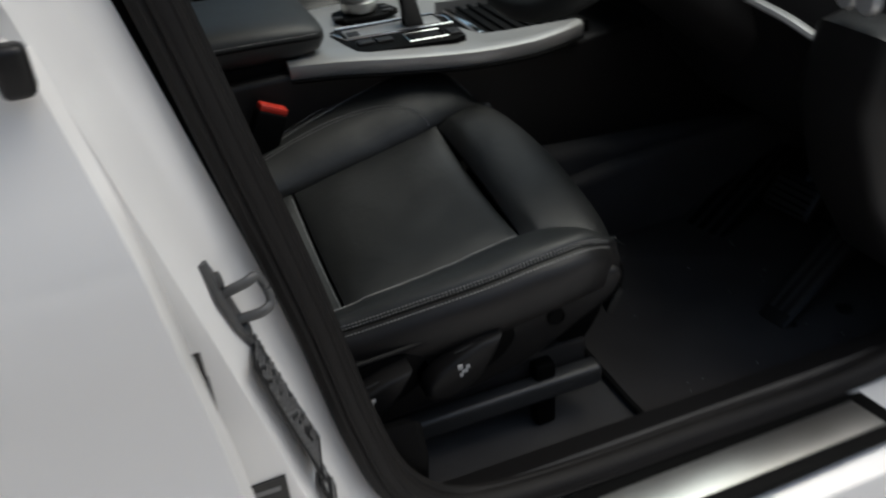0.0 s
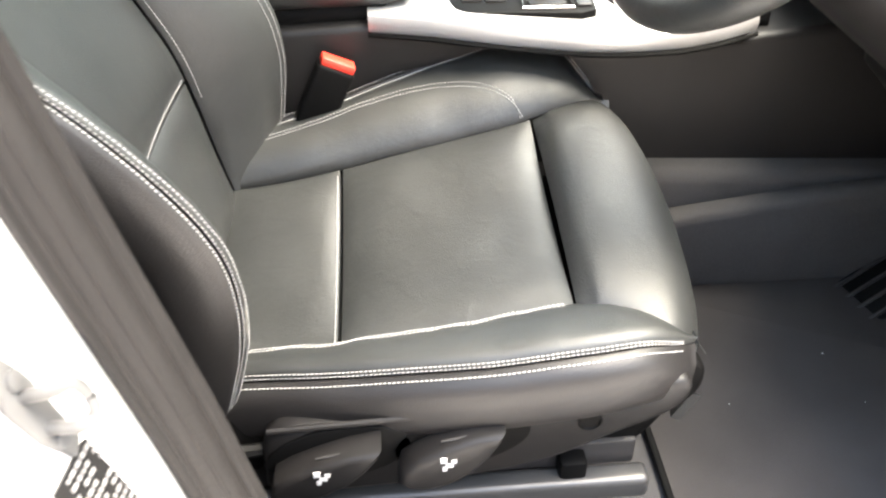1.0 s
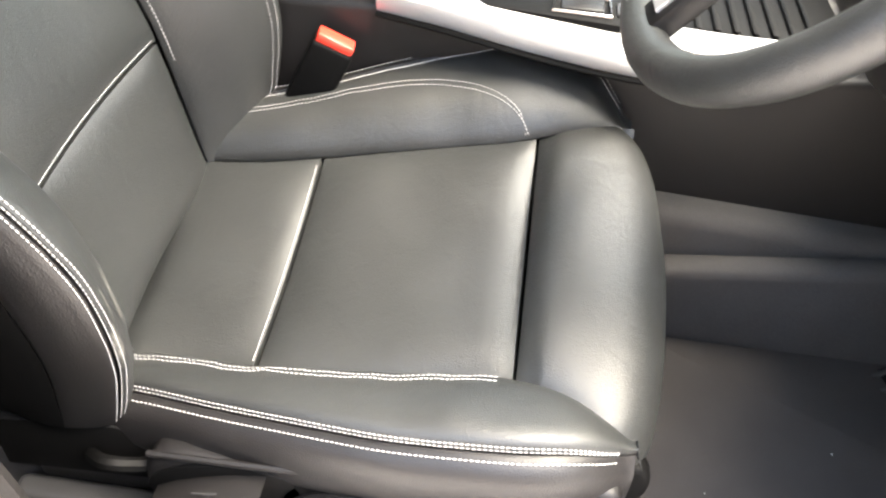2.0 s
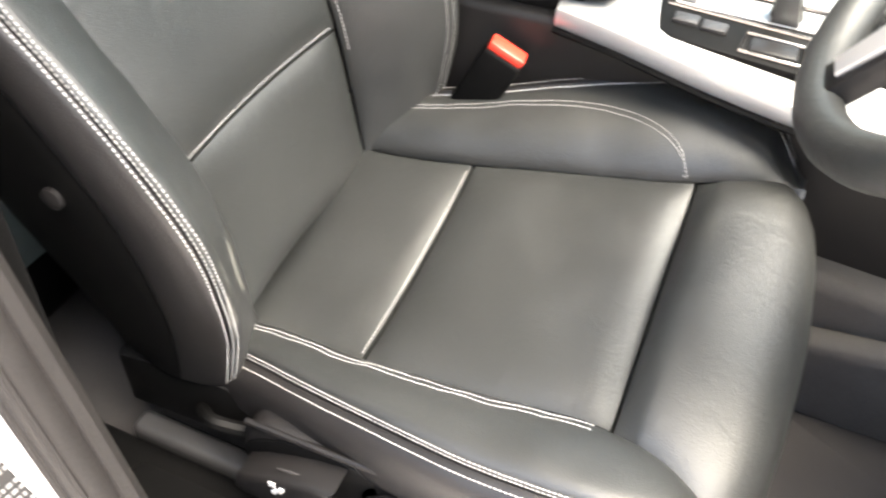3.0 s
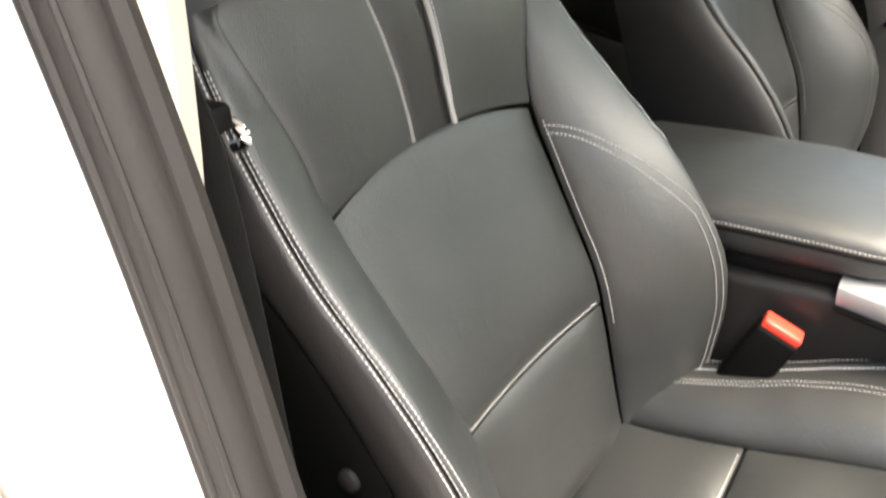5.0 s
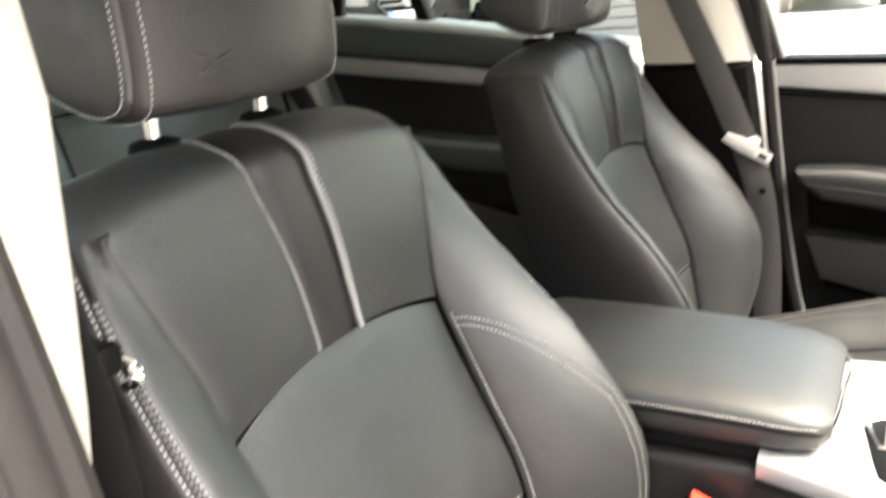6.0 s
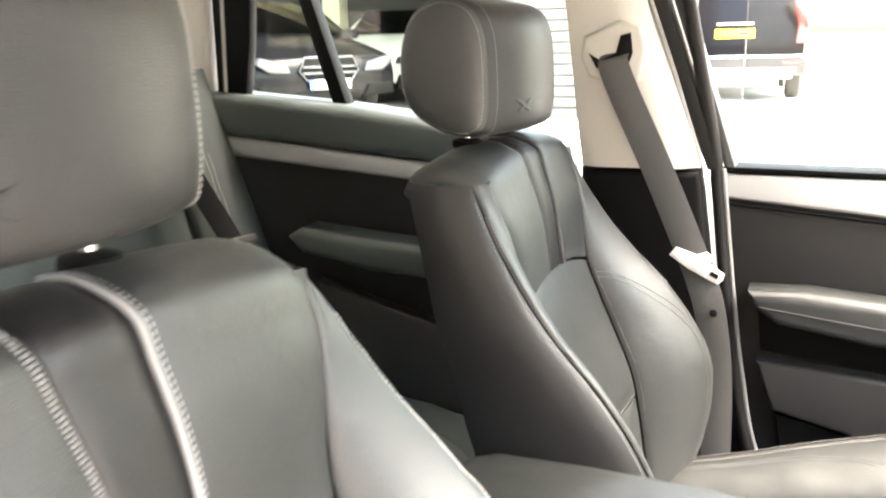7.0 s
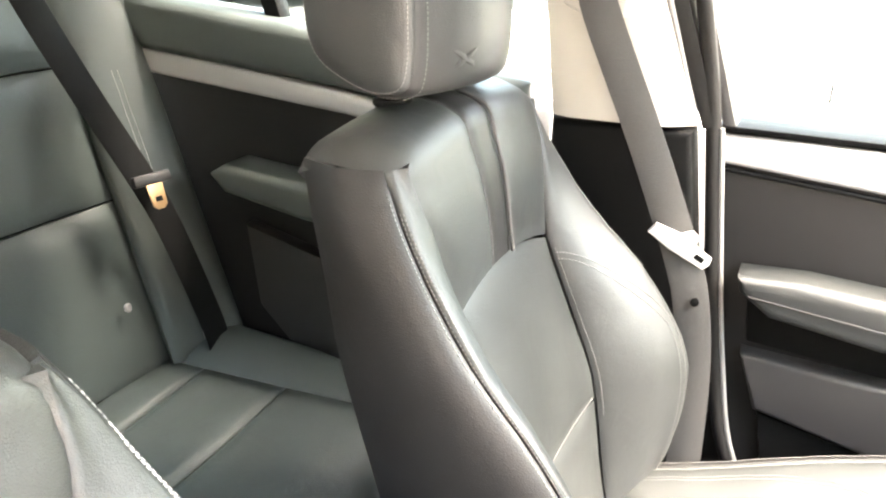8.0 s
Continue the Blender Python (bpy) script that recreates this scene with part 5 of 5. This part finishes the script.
part("tongue_blade", turned(prism([(0.018, -0.012), (0.018, 0.012), (0.052, 0.010), (0.055, 0.0), (0.052, -0.010)], "y", -0.002, 0.001, 0.001), mT2), TONGUE, belt, "metal tongue blade")
part("tongue_slot", turned(box(0.032, 0.046, -0.0028, 0.0018, -0.004, 0.004, 0.001), mT2), PLASTIC_DARK, belt)
part("belt_stop", lathe([(0.006, 0), (0.006, 0.003), (0.003, 0.004)], pose(0.066, 0.626, 0.93, 90), 12), PLASTIC_DARK, belt)
p_buckle = thing("belt_anchor", "dark grey belt anchor loop beside the passenger seat", "belt anchor", (0.10, 0.62, 0.66))
part("anchor_loop", tube(smooth_line([(0.075, 0.61, 0.60), (0.08, 0.61, 0.665), (0.10, 0.61, 0.675), (0.125, 0.61, 0.67), (0.13, 0.61, 0.60)], 24), 0.005, 8), PLASTIC_GREY, p_buckle)
part("anchor_plate", box(0.075, 0.13, 0.606, 0.614, 0.45, 0.66, 0.003), PLASTIC, p_buckle)

# driver's belt end at the pillar
dbelt = thing("seat_belt", "black seat belt end clipped at the driver's pillar", "seat belt", (-0.07, -0.65, 1.16))
part("webbing", strip(smooth_line([(-0.10, -0.672, 1.30), (-0.095, -0.665, 1.20), (-0.09, -0.655, 1.12), (-0.09, -0.650, 0.90), (-0.09, -0.655, 0.60)], 24), (1, 0.2, 0), 0.045, 0.0016), BLACK_WEB, dbelt)
part("tongue_body", box(-0.118, -0.078, -0.655, -0.633, 1.148, 1.166, 0.004), PLASTIC_DARK, dbelt)
part("tongue_blade", tube(smooth_line([(-0.095, -0.634, 1.155), (-0.083, -0.628, 1.148), (-0.081, -0.626, 1.138), (-0.090, -0.628, 1.134)], 12), 0.004, 8), CHROME, dbelt, "chrome tongue")

# rear passenger-side door
door3 = tagged(new("door_3"), "black rear door panel with silver trim and split side window", "car door", kind="structure")
door3.location = (-0.6, 0.70, 0.45)
part("door_panel", prism([(-1.0, 0.50), (-1.0, 1.20), (-0.20, 1.145), (-0.17, 0.45), (-0.9, 0.45)], "y", 0.705, 0.80, 0.01, 3), PLASTIC, door3)
part("door_shoulder", prism([(-0.98, 1.19), (-0.98, 1.275), (-0.62, 1.245), (-0.20, 1.19), (-0.20, 1.11), (-0.5, 1.15)], "y", 0.672, 0.80, 0.022, 4), LEATHER_LIFTED, door3, "soft black door shoulder, colour brightened")
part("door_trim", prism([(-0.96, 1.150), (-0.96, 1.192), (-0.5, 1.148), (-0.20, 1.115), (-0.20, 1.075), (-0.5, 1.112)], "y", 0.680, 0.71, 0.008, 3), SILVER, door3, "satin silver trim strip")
part("door_armrest", prism([(-0.73, 1.000), (-0.70, 1.018), (-0.55, 1.006), (-0.25, 0.99), (-0.25, 0.93), (-0.55, 0.945), (-0.70, 0.97)], "y", 0.62, 0.71, 0.016, 4), LEATHER_LIFTED, door3, "padded armrest")
part("lower_pocket", prism([(-0.70, 0.90), (-0.45, 0.84), (-0.25, 0.80), (-0.25, 0.62), (-0.55, 0.62), (-0.68, 0.75)], "y", 0.675, 0.71, 0.008), PLASTIC_GREY, door3)
part("window_divider", prism([(-0.672, 1.245), (-0.638, 1.242), (-0.735, 1.53), (-0.765, 1.53)], "y", 0.725, 0.76, 0.006), PLASTIC_DARK, door3, "black window divider bar")
part("rear_frame", prism([(-0.935, 1.24), (-0.866, 1.24), (-0.846, 1.36), (-0.828, 1.53), (-0.93, 1.53)], "y", 0.712, 0.738, 0.006), PLASTIC_DARK, door3)
part("frame_bead", tube([(-0.912, 0.711, 1.25), (-0.905, 0.711, 1.40), (-0.900, 0.711, 1.53)], 0.004, 8), BEIGE, door3)
part("window_pane", box(-0.90, -0.16, 0.742, 0.745, 1.20, 1.53, 0.0), GLASS, door3, "clear rear side window").visible_shadow = False
part("c_pillar", prism([(-0.945, 1.24), (-0.935, 1.54), (-1.35, 1.54), (-1.25, 1.2), (-1.0, 1.2)], "y", 0.70, 0.78, 0.015, 3), HEADLINER, car)
part("near_c_pillar", prism([(-1.0, 1.18), (-0.98, 1.54), (-1.35, 1.54), (-1.25, 1.2)], "y", -0.78, -0.70, 0.015, 3), HEADLINER, car)

# ---------------------------------------------------------------- rear bench
# bench colour carries extra brightness; the leather itself matches the front seats
bench = thing("bench_seat", "black leather rear bench, colour brightened, with a seat belt across", "rear seat", (-0.75, 0.1, 0.45))
def rear_back(y0, y1, z0, z1):
    def base(u, v):
        z = z0 + (z1 - z0) * u
        y = y0 + (y1 - y0) * v
        return Vector((-0.805 - 0.30 * (z - 0.72) - 0.02 * math.cos((v - 0.5) * 2.2), y, z))
    return base
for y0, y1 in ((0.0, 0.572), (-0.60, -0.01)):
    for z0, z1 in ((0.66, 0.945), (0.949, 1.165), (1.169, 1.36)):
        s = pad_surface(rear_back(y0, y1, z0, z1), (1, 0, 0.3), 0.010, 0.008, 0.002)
        pad("back_panel", s, LEATHER_LIFTED, bench, 12, 14)
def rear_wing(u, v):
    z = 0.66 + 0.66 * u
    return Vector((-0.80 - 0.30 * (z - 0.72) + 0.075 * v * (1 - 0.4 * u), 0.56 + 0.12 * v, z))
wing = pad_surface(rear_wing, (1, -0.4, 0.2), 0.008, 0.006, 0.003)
pad("side_bolster", wing, LEATHER_LIFTED, bench, 20, 8)
bm = bmesh.new()
stitch_row(bm, wing, along((0.05, 0.45), (0.75, 0.45), 40))
stitch_row(bm, wing, along((0.05, 0.52), (0.75, 0.52), 40))
tagged(part("stitching", bm, THREAD, bench, "grey stitching", smooth=False), kind="stuff")
def rear_cushion(y0, y1, x0, x1):
    def base(u, v):
        x = x0 + (x1 - x0) * u
        y = y0 + (y1 - y0) * v
        drop = 0.0 if x < -0.42 else ((x + 0.42) / 0.13) ** 2 * 0.10
        return Vector((x, y, 0.648 + 0.03 * (x + 0.8) - drop + 0.012 * (2 * v - 1) ** 2))
    return base
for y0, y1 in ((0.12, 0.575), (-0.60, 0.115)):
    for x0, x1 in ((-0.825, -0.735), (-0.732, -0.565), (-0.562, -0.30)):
        pad("cushion_panel", pad_surface(rear_cushion(y0, y1, x0, x1), (0, 0, 1), 0.006, 0.005, 0.003), LEATHER_LIFTED, bench, 14, 18)
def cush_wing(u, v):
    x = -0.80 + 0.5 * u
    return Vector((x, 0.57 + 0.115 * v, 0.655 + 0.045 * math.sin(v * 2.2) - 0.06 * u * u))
pad("cushion_wing", pad_surface(cush_wing, (0, 0, 1), 0.006, 0.006, 0.003), LEATHER_LIFTED, bench, 16, 8)
part("bench_core", box(-0.86, -0.34, -0.64, 0.68, 0.44, 0.62, 0.02), PLASTIC_DARK, bench)
part("bench_back", turned(box(-0.05, 0.0, -0.66, 0.66, -0.05, 0.70, 0.02), pose(-0.84, 0, 0.66, 0, -17, 0)), PLASTIC_DARK, bench)
part("stud", lathe([(0.007, 0), (0.008, 0.003), (0.005, 0.006)], pose(-0.812, 0.495, 0.792, 0, 75, 0), 14), PIPING, bench, "pale stud")
for y in (0.27, -0.33):
    part("rear_headrest", box(-1.075, -0.985, y - 0.13, y + 0.13, 1.37, 1.46, 0.03, 4), LEATHER_LIFTED, bench)
rbelt = thing("rear_seat_belt", "black rear seat belt with a warm metal tongue", "seat belt", (-0.9, 0.55, 1.0))
part("webbing", strip(smooth_line([(-0.945, 0.445, 1.40), (-0.90, 0.465, 1.28), (-0.845, 0.50, 1.14), (-0.795, 0.545, 1.0), (-0.770, 0.575, 0.90), (-0.735, 0.615, 0.72), (-0.735, 0.625, 0.66)], 40), (0.1, 1, 0.35), 0.050, 0.0018), BLACK_WEB, rbelt)
mR = pose(-0.772, 0.539, 1.004, 0, 70, -12)
part("tongue_body", turned(box(-0.012, 0.006, -0.034, 0.034, -0.006, 0.008, 0.004), mR), PLASTIC_GREY, rbelt)
part("tongue_blade", turned(prism([(0.004, -0.015), (0.004, 0.015), (0.040, 0.013), (0.046, 0.006), (0.046, -0.006), (0.040, -0.013)], "z", 0.003, 0.006, 0.0006), mR), BRASS_TONGUE, rbelt, "warm toned metal tongue")
part("tongue_slot", turned(box(0.026, 0.034, -0.006, 0.006, 0.0055, 0.0066, 0.0), mR), PLASTIC_DARK, rbelt)


# ---------------------------------------------------------------- outside
def yard_z(y):
    return 0.0 if y < 1.5 else min(0.45, 0.075 * (y - 1.5))


bm = bmesh.new()
ys = [-900, -60, -20, -8, -3, 0, 1.2, 1.8, 3, 5, 7, 9, 10.5, 14, 24, 60, 900]
xs = [-900, -60, -20, -8, -3, 0, 3, 8, 20, 60, 900]
grid = [[bm.verts.new((x, y, yard_z(y))) for x in xs] for y in ys]
for i in range(len(ys) - 1):
    for j in range(len(xs) - 1):
        bm.faces.new([grid[i][j], grid[i][j + 1], grid[i + 1][j + 1], grid[i + 1][j]])
tagged(part("ground", bm, CONCRETE), "pale sunlit concrete yard rising to the garage", "ground", kind="structure")

# added wall, never in view: cuts low sky light and darkens reflections
part_wall = box(-30, 30, -7.4, -7.0, -0.05, 4.6, 0.02)
tagged(part("wall_unseen", part_wall, BRICK_WALL), "unseen brown wall added behind the camera to block low light", "wall", kind="structure")

GZ = 0.43
garage = thing("garage_building", "garage building with white roller shutter and open dark bay", "building", (-4, 9.5, 0.6))
part("post", box(-7.80, -7.46, 12.5, 12.8, GZ - 0.05, 3.6, 0.01), RENDER_WALL, garage, "cream rendered post")
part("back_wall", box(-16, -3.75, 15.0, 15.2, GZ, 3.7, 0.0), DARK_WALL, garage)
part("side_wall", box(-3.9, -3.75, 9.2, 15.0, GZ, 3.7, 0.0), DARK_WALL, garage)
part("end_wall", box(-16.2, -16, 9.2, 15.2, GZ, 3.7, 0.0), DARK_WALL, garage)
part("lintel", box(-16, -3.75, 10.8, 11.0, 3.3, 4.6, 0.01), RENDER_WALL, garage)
# added slab above the view, keeps sky reflections off the black car
part("shade_slab", box(-16.2, -4.0, 6.6, 11.0, 4.6, 4.75, 0.01), DARK_WALL, garage, "unseen slab added to shade the cars in the bay")
part("garage_floor", box(-16, -3.75, 6.6, 15.0, GZ - 0.1, GZ + 0.023, 0.002), GARAGE_FLOOR, garage, "smooth garage floor, darkened for shade")
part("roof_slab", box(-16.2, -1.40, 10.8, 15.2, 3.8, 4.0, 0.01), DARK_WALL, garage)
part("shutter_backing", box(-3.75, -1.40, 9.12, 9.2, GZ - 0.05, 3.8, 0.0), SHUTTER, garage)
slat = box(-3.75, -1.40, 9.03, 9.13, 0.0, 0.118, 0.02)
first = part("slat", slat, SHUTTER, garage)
first.location.z += GZ + 0.02
for k in range(1, 24):
    o = new("slat", first.data)
    o.parent = garage
    o.location = first.location + Vector((0, 0, 0.125 * k))
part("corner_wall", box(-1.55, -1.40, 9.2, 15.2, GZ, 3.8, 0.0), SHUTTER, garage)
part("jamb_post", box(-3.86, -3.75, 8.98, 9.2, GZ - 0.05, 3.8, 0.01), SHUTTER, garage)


def road_car(name, label, x, y, turn, paint, tall, front=True):
    """A parked car, its near end facing the camera at the origin of its own axes; x across, y into its length."""
    o = thing(name, label, "car", (x, y, yard_z(y)))
    base = o.location.copy()
    m = pose(*base) @ pose(0, 0, 0, 0, 0, turn)
    h = tall
    w = 0.90
    side = ([(0.0, 0.32), (-0.02, 0.55), (0.02, 0.72), (0.10, 0.80), (0.95, 0.98), (1.05, 1.02), (1.75, h), (3.3, h), (4.1, 1.05), (4.3, 0.9), (4.3, 0.35)] if front else
            [(0.0, 0.38), (-0.03, 0.60), (0.0, 0.95), (0.06, 1.10), (0.30, h - 0.04), (0.6, h), (2.4, h), (3.2, 1.1), (4.4, 0.98), (4.5, 0.4)])
    bm = bmesh.new()
    rows = []
    for k, s in ((-1.0, 0.93), (-0.96, 0.99), (-0.8, 1.0), (0, 1.012), (0.8, 1.0), (0.96, 0.99), (1.0, 0.93)):
        row = []
        for a, b in side:
            narrow = 1 - 0.28 * max(0.0, (b - 0.95) / (h - 0.95)) if b > 0.95 else 1.0
            bow = 0.10 * k * k * (1 if a < 1 else 0)
            row.append(bm.verts.new((k * w * narrow, a + bow, b * (s if b > 0.6 else 1))))
        rows.append(row)
    n = len(side)
    for a, b in zip(rows, rows[1:]):
        for i in range(n):
            bm.faces.new([a[i], a[(i + 1) % n], b[(i + 1) % n], b[i]])
    bm.faces.new(rows[0]); bm.faces.new(rows[-1][::-1])
    part("body", turned(bm, m), paint, o)
    if front:
        part("windscreen", turned(prism([(-0.68, 0.0), (0.68, 0.0), (0.56, 0.72), (-0.56, 0.72)], "z", 0.0, 0.012, 0.003), m @ pose(0, 1.06, 1.045, 33, 0, 0)), BLACK_GLASS, o)
        part("grille", turned(prism([(-0.36, 0.62), (-0.30, 0.76), (0.30, 0.76), (0.36, 0.62), (0.28, 0.52), (-0.28, 0.52)], "y", -0.035, 0.03, 0.01), m), PLASTIC_DARK, o)
        for zz in (0.60, 0.67):
            part("grille_bar", turned(box(-0.33, 0.33, -0.05, -0.03, zz - 0.016, zz + 0.002, 0.004), m), SHADED_CHROME, o, "chrome grille bar")
        part("grille_badge", turned(lathe([(0.07, 0), (0.08, 0.015), (0.06, 0.02)], pose(0, -0.045, 0.64, 90), 20), m), SHADED_CHROME, o)
        part("grille_frame", turned(tube([(-0.37, -0.03, 0.62), (-0.30, -0.03, 0.77), (0.30, -0.03, 0.77), (0.37, -0.03, 0.62), (0.28, -0.03, 0.51), (-0.28, -0.03, 0.51)], 0.010, 8, True, 1, (0, 1, 0)), m), SHADED_CHROME, o)
        for sx in (-1, 1):
            part("headlight", turned(prism([(sx * 0.46, 0.60), (sx * 0.50, 0.70), (sx * 0.82, 0.78), (sx * 0.86, 0.70), (sx * 0.70, 0.60)], "y", -0.005, 0.16, 0.02), m), LAMP_CLEAR, o, "clear headlight")
            part("air_intake", turned(prism([(sx * 0.46, 0.30), (sx * 0.52, 0.44), (sx * 0.84, 0.46), (sx * 0.84, 0.34)], "y", 0.0, 0.14, 0.01), m), PLASTIC_DARK, o)
            part("mirror", turned(box(sx * 0.98 - 0.1, sx * 0.98 + 0.1, 1.3, 1.42, 0.98, 1.10, 0.03), m), paint, o)
        part("lower_intake", turned(box(-0.40, 0.40, -0.03, 0.05, 0.26, 0.38, 0.02), m), PLASTIC_DARK, o)
        plate = part("number_plate", turned(box(-0.26, 0.26, -0.055, -0.04, 0.41, 0.52, 0.002), m), PLATE_WHITE, o)
        part("plate_band", turned(box(-0.26, -0.21, -0.058, -0.054, 0.41, 0.52, 0), m), PLATE_BLUE, plate)
    else:
        part("rear_window", turned(prism([(-0.66, 1.14), (0.66, 1.14), (0.58, 1.62), (-0.58, 1.62)], "y", 0.0, 0.02, 0.003), m @ pose(0, -1.14 * 0.30 + 0.34, 0, -13, 0, 0)), BLACK_GLASS, o)
        plate = part("number_plate", turned(box(-0.26, 0.26, -0.05, -0.02, 0.86, 0.98, 0.003), m), YELLOW, o, "yellow rear number plate")
        part("plate_bars", turned(box(-0.20, 0.20, -0.053, -0.049, 0.895, 0.945, 0), m), PLASTIC_GREY, plate)
        part("name_bar", turned(box(-0.24, 0.24, -0.035, -0.01, 1.035, 1.065, 0.002), m), SILVER, o)
        part("bumper", turned(prism([(-0.92, 0.36), (-0.94, 0.60), (0.94, 0.60), (0.92, 0.36)], "y", -0.07, 0.2, 0.03, 3), m), PLASTIC_GREY, o)
        part("bumper_strip", turned(box(-0.88, 0.88, -0.085, -0.05, 0.60, 0.63, 0.006), m), CHROME, o)
        part("skid_strip", turned(box(-0.80, 0.80, -0.09, -0.05, 0.40, 0.46, 0.01), m), SILVER, o)
        for sx in (-1, 1):
            part("tail_lamp", turned(prism([(sx * 0.78, 0.78), (sx * 0.80, 1.05), (sx * 0.70, 1.42), (sx * 0.80, 1.42), (sx * 0.93, 1.05), (sx * 0.93, 0.78)], "y", -0.02, 0.14, 0.02), m), LAMP_RED, o, "red tail lamp")
            part("reflector", turned(box(sx * 0.75 - 0.12, sx * 0.75 + 0.12, -0.08, -0.06, 0.52, 0.56, 0.004), m), LAMP_RED, o)
            part("exhaust", turned(box(sx * 0.66 - 0.1, sx * 0.66 + 0.1, -0.10, 0.0, 0.32, 0.39, 0.02), m), CHROME, o)
    for sx in (-0.82, 0.82):
        for yy in ((0.85, 3.5) if front else (0.95, 3.7)):
            wh = part("wheel", turned(lathe([(0.20, -0.10), (0.30, -0.11), (0.335, -0.07), (0.335, 0.07), (0.30, 0.11), (0.20, 0.10)], pose(sx, yy, 0.335, 0, 90, 0), 28), m), TYRE, o)
            part("rim", turned(lathe([(0.21, -0.112), (0.19, -0.116), (0.05, -0.10), (0.04, 0.10), (0.19, 0.116), (0.21, 0.112)], pose(sx, yy, 0.335, 0, 90, 0), 24), m), STEEL, wh)
    return o


road_car("parked_car", "black parked car with chrome grille inside the garage", -4.97, 7.88, 56, BLACK_PAINT, 1.46)
road_car("parked_car", "cream white parked hatchback inside the garage", -6.17, 11.0, 8, CREAM_PAINT, 1.42)
road_car("parked_suv", "black parked estate car seen from behind on the bright yard", -0.88, 11.8, 4, BLACK_PAINT, 1.72, False)
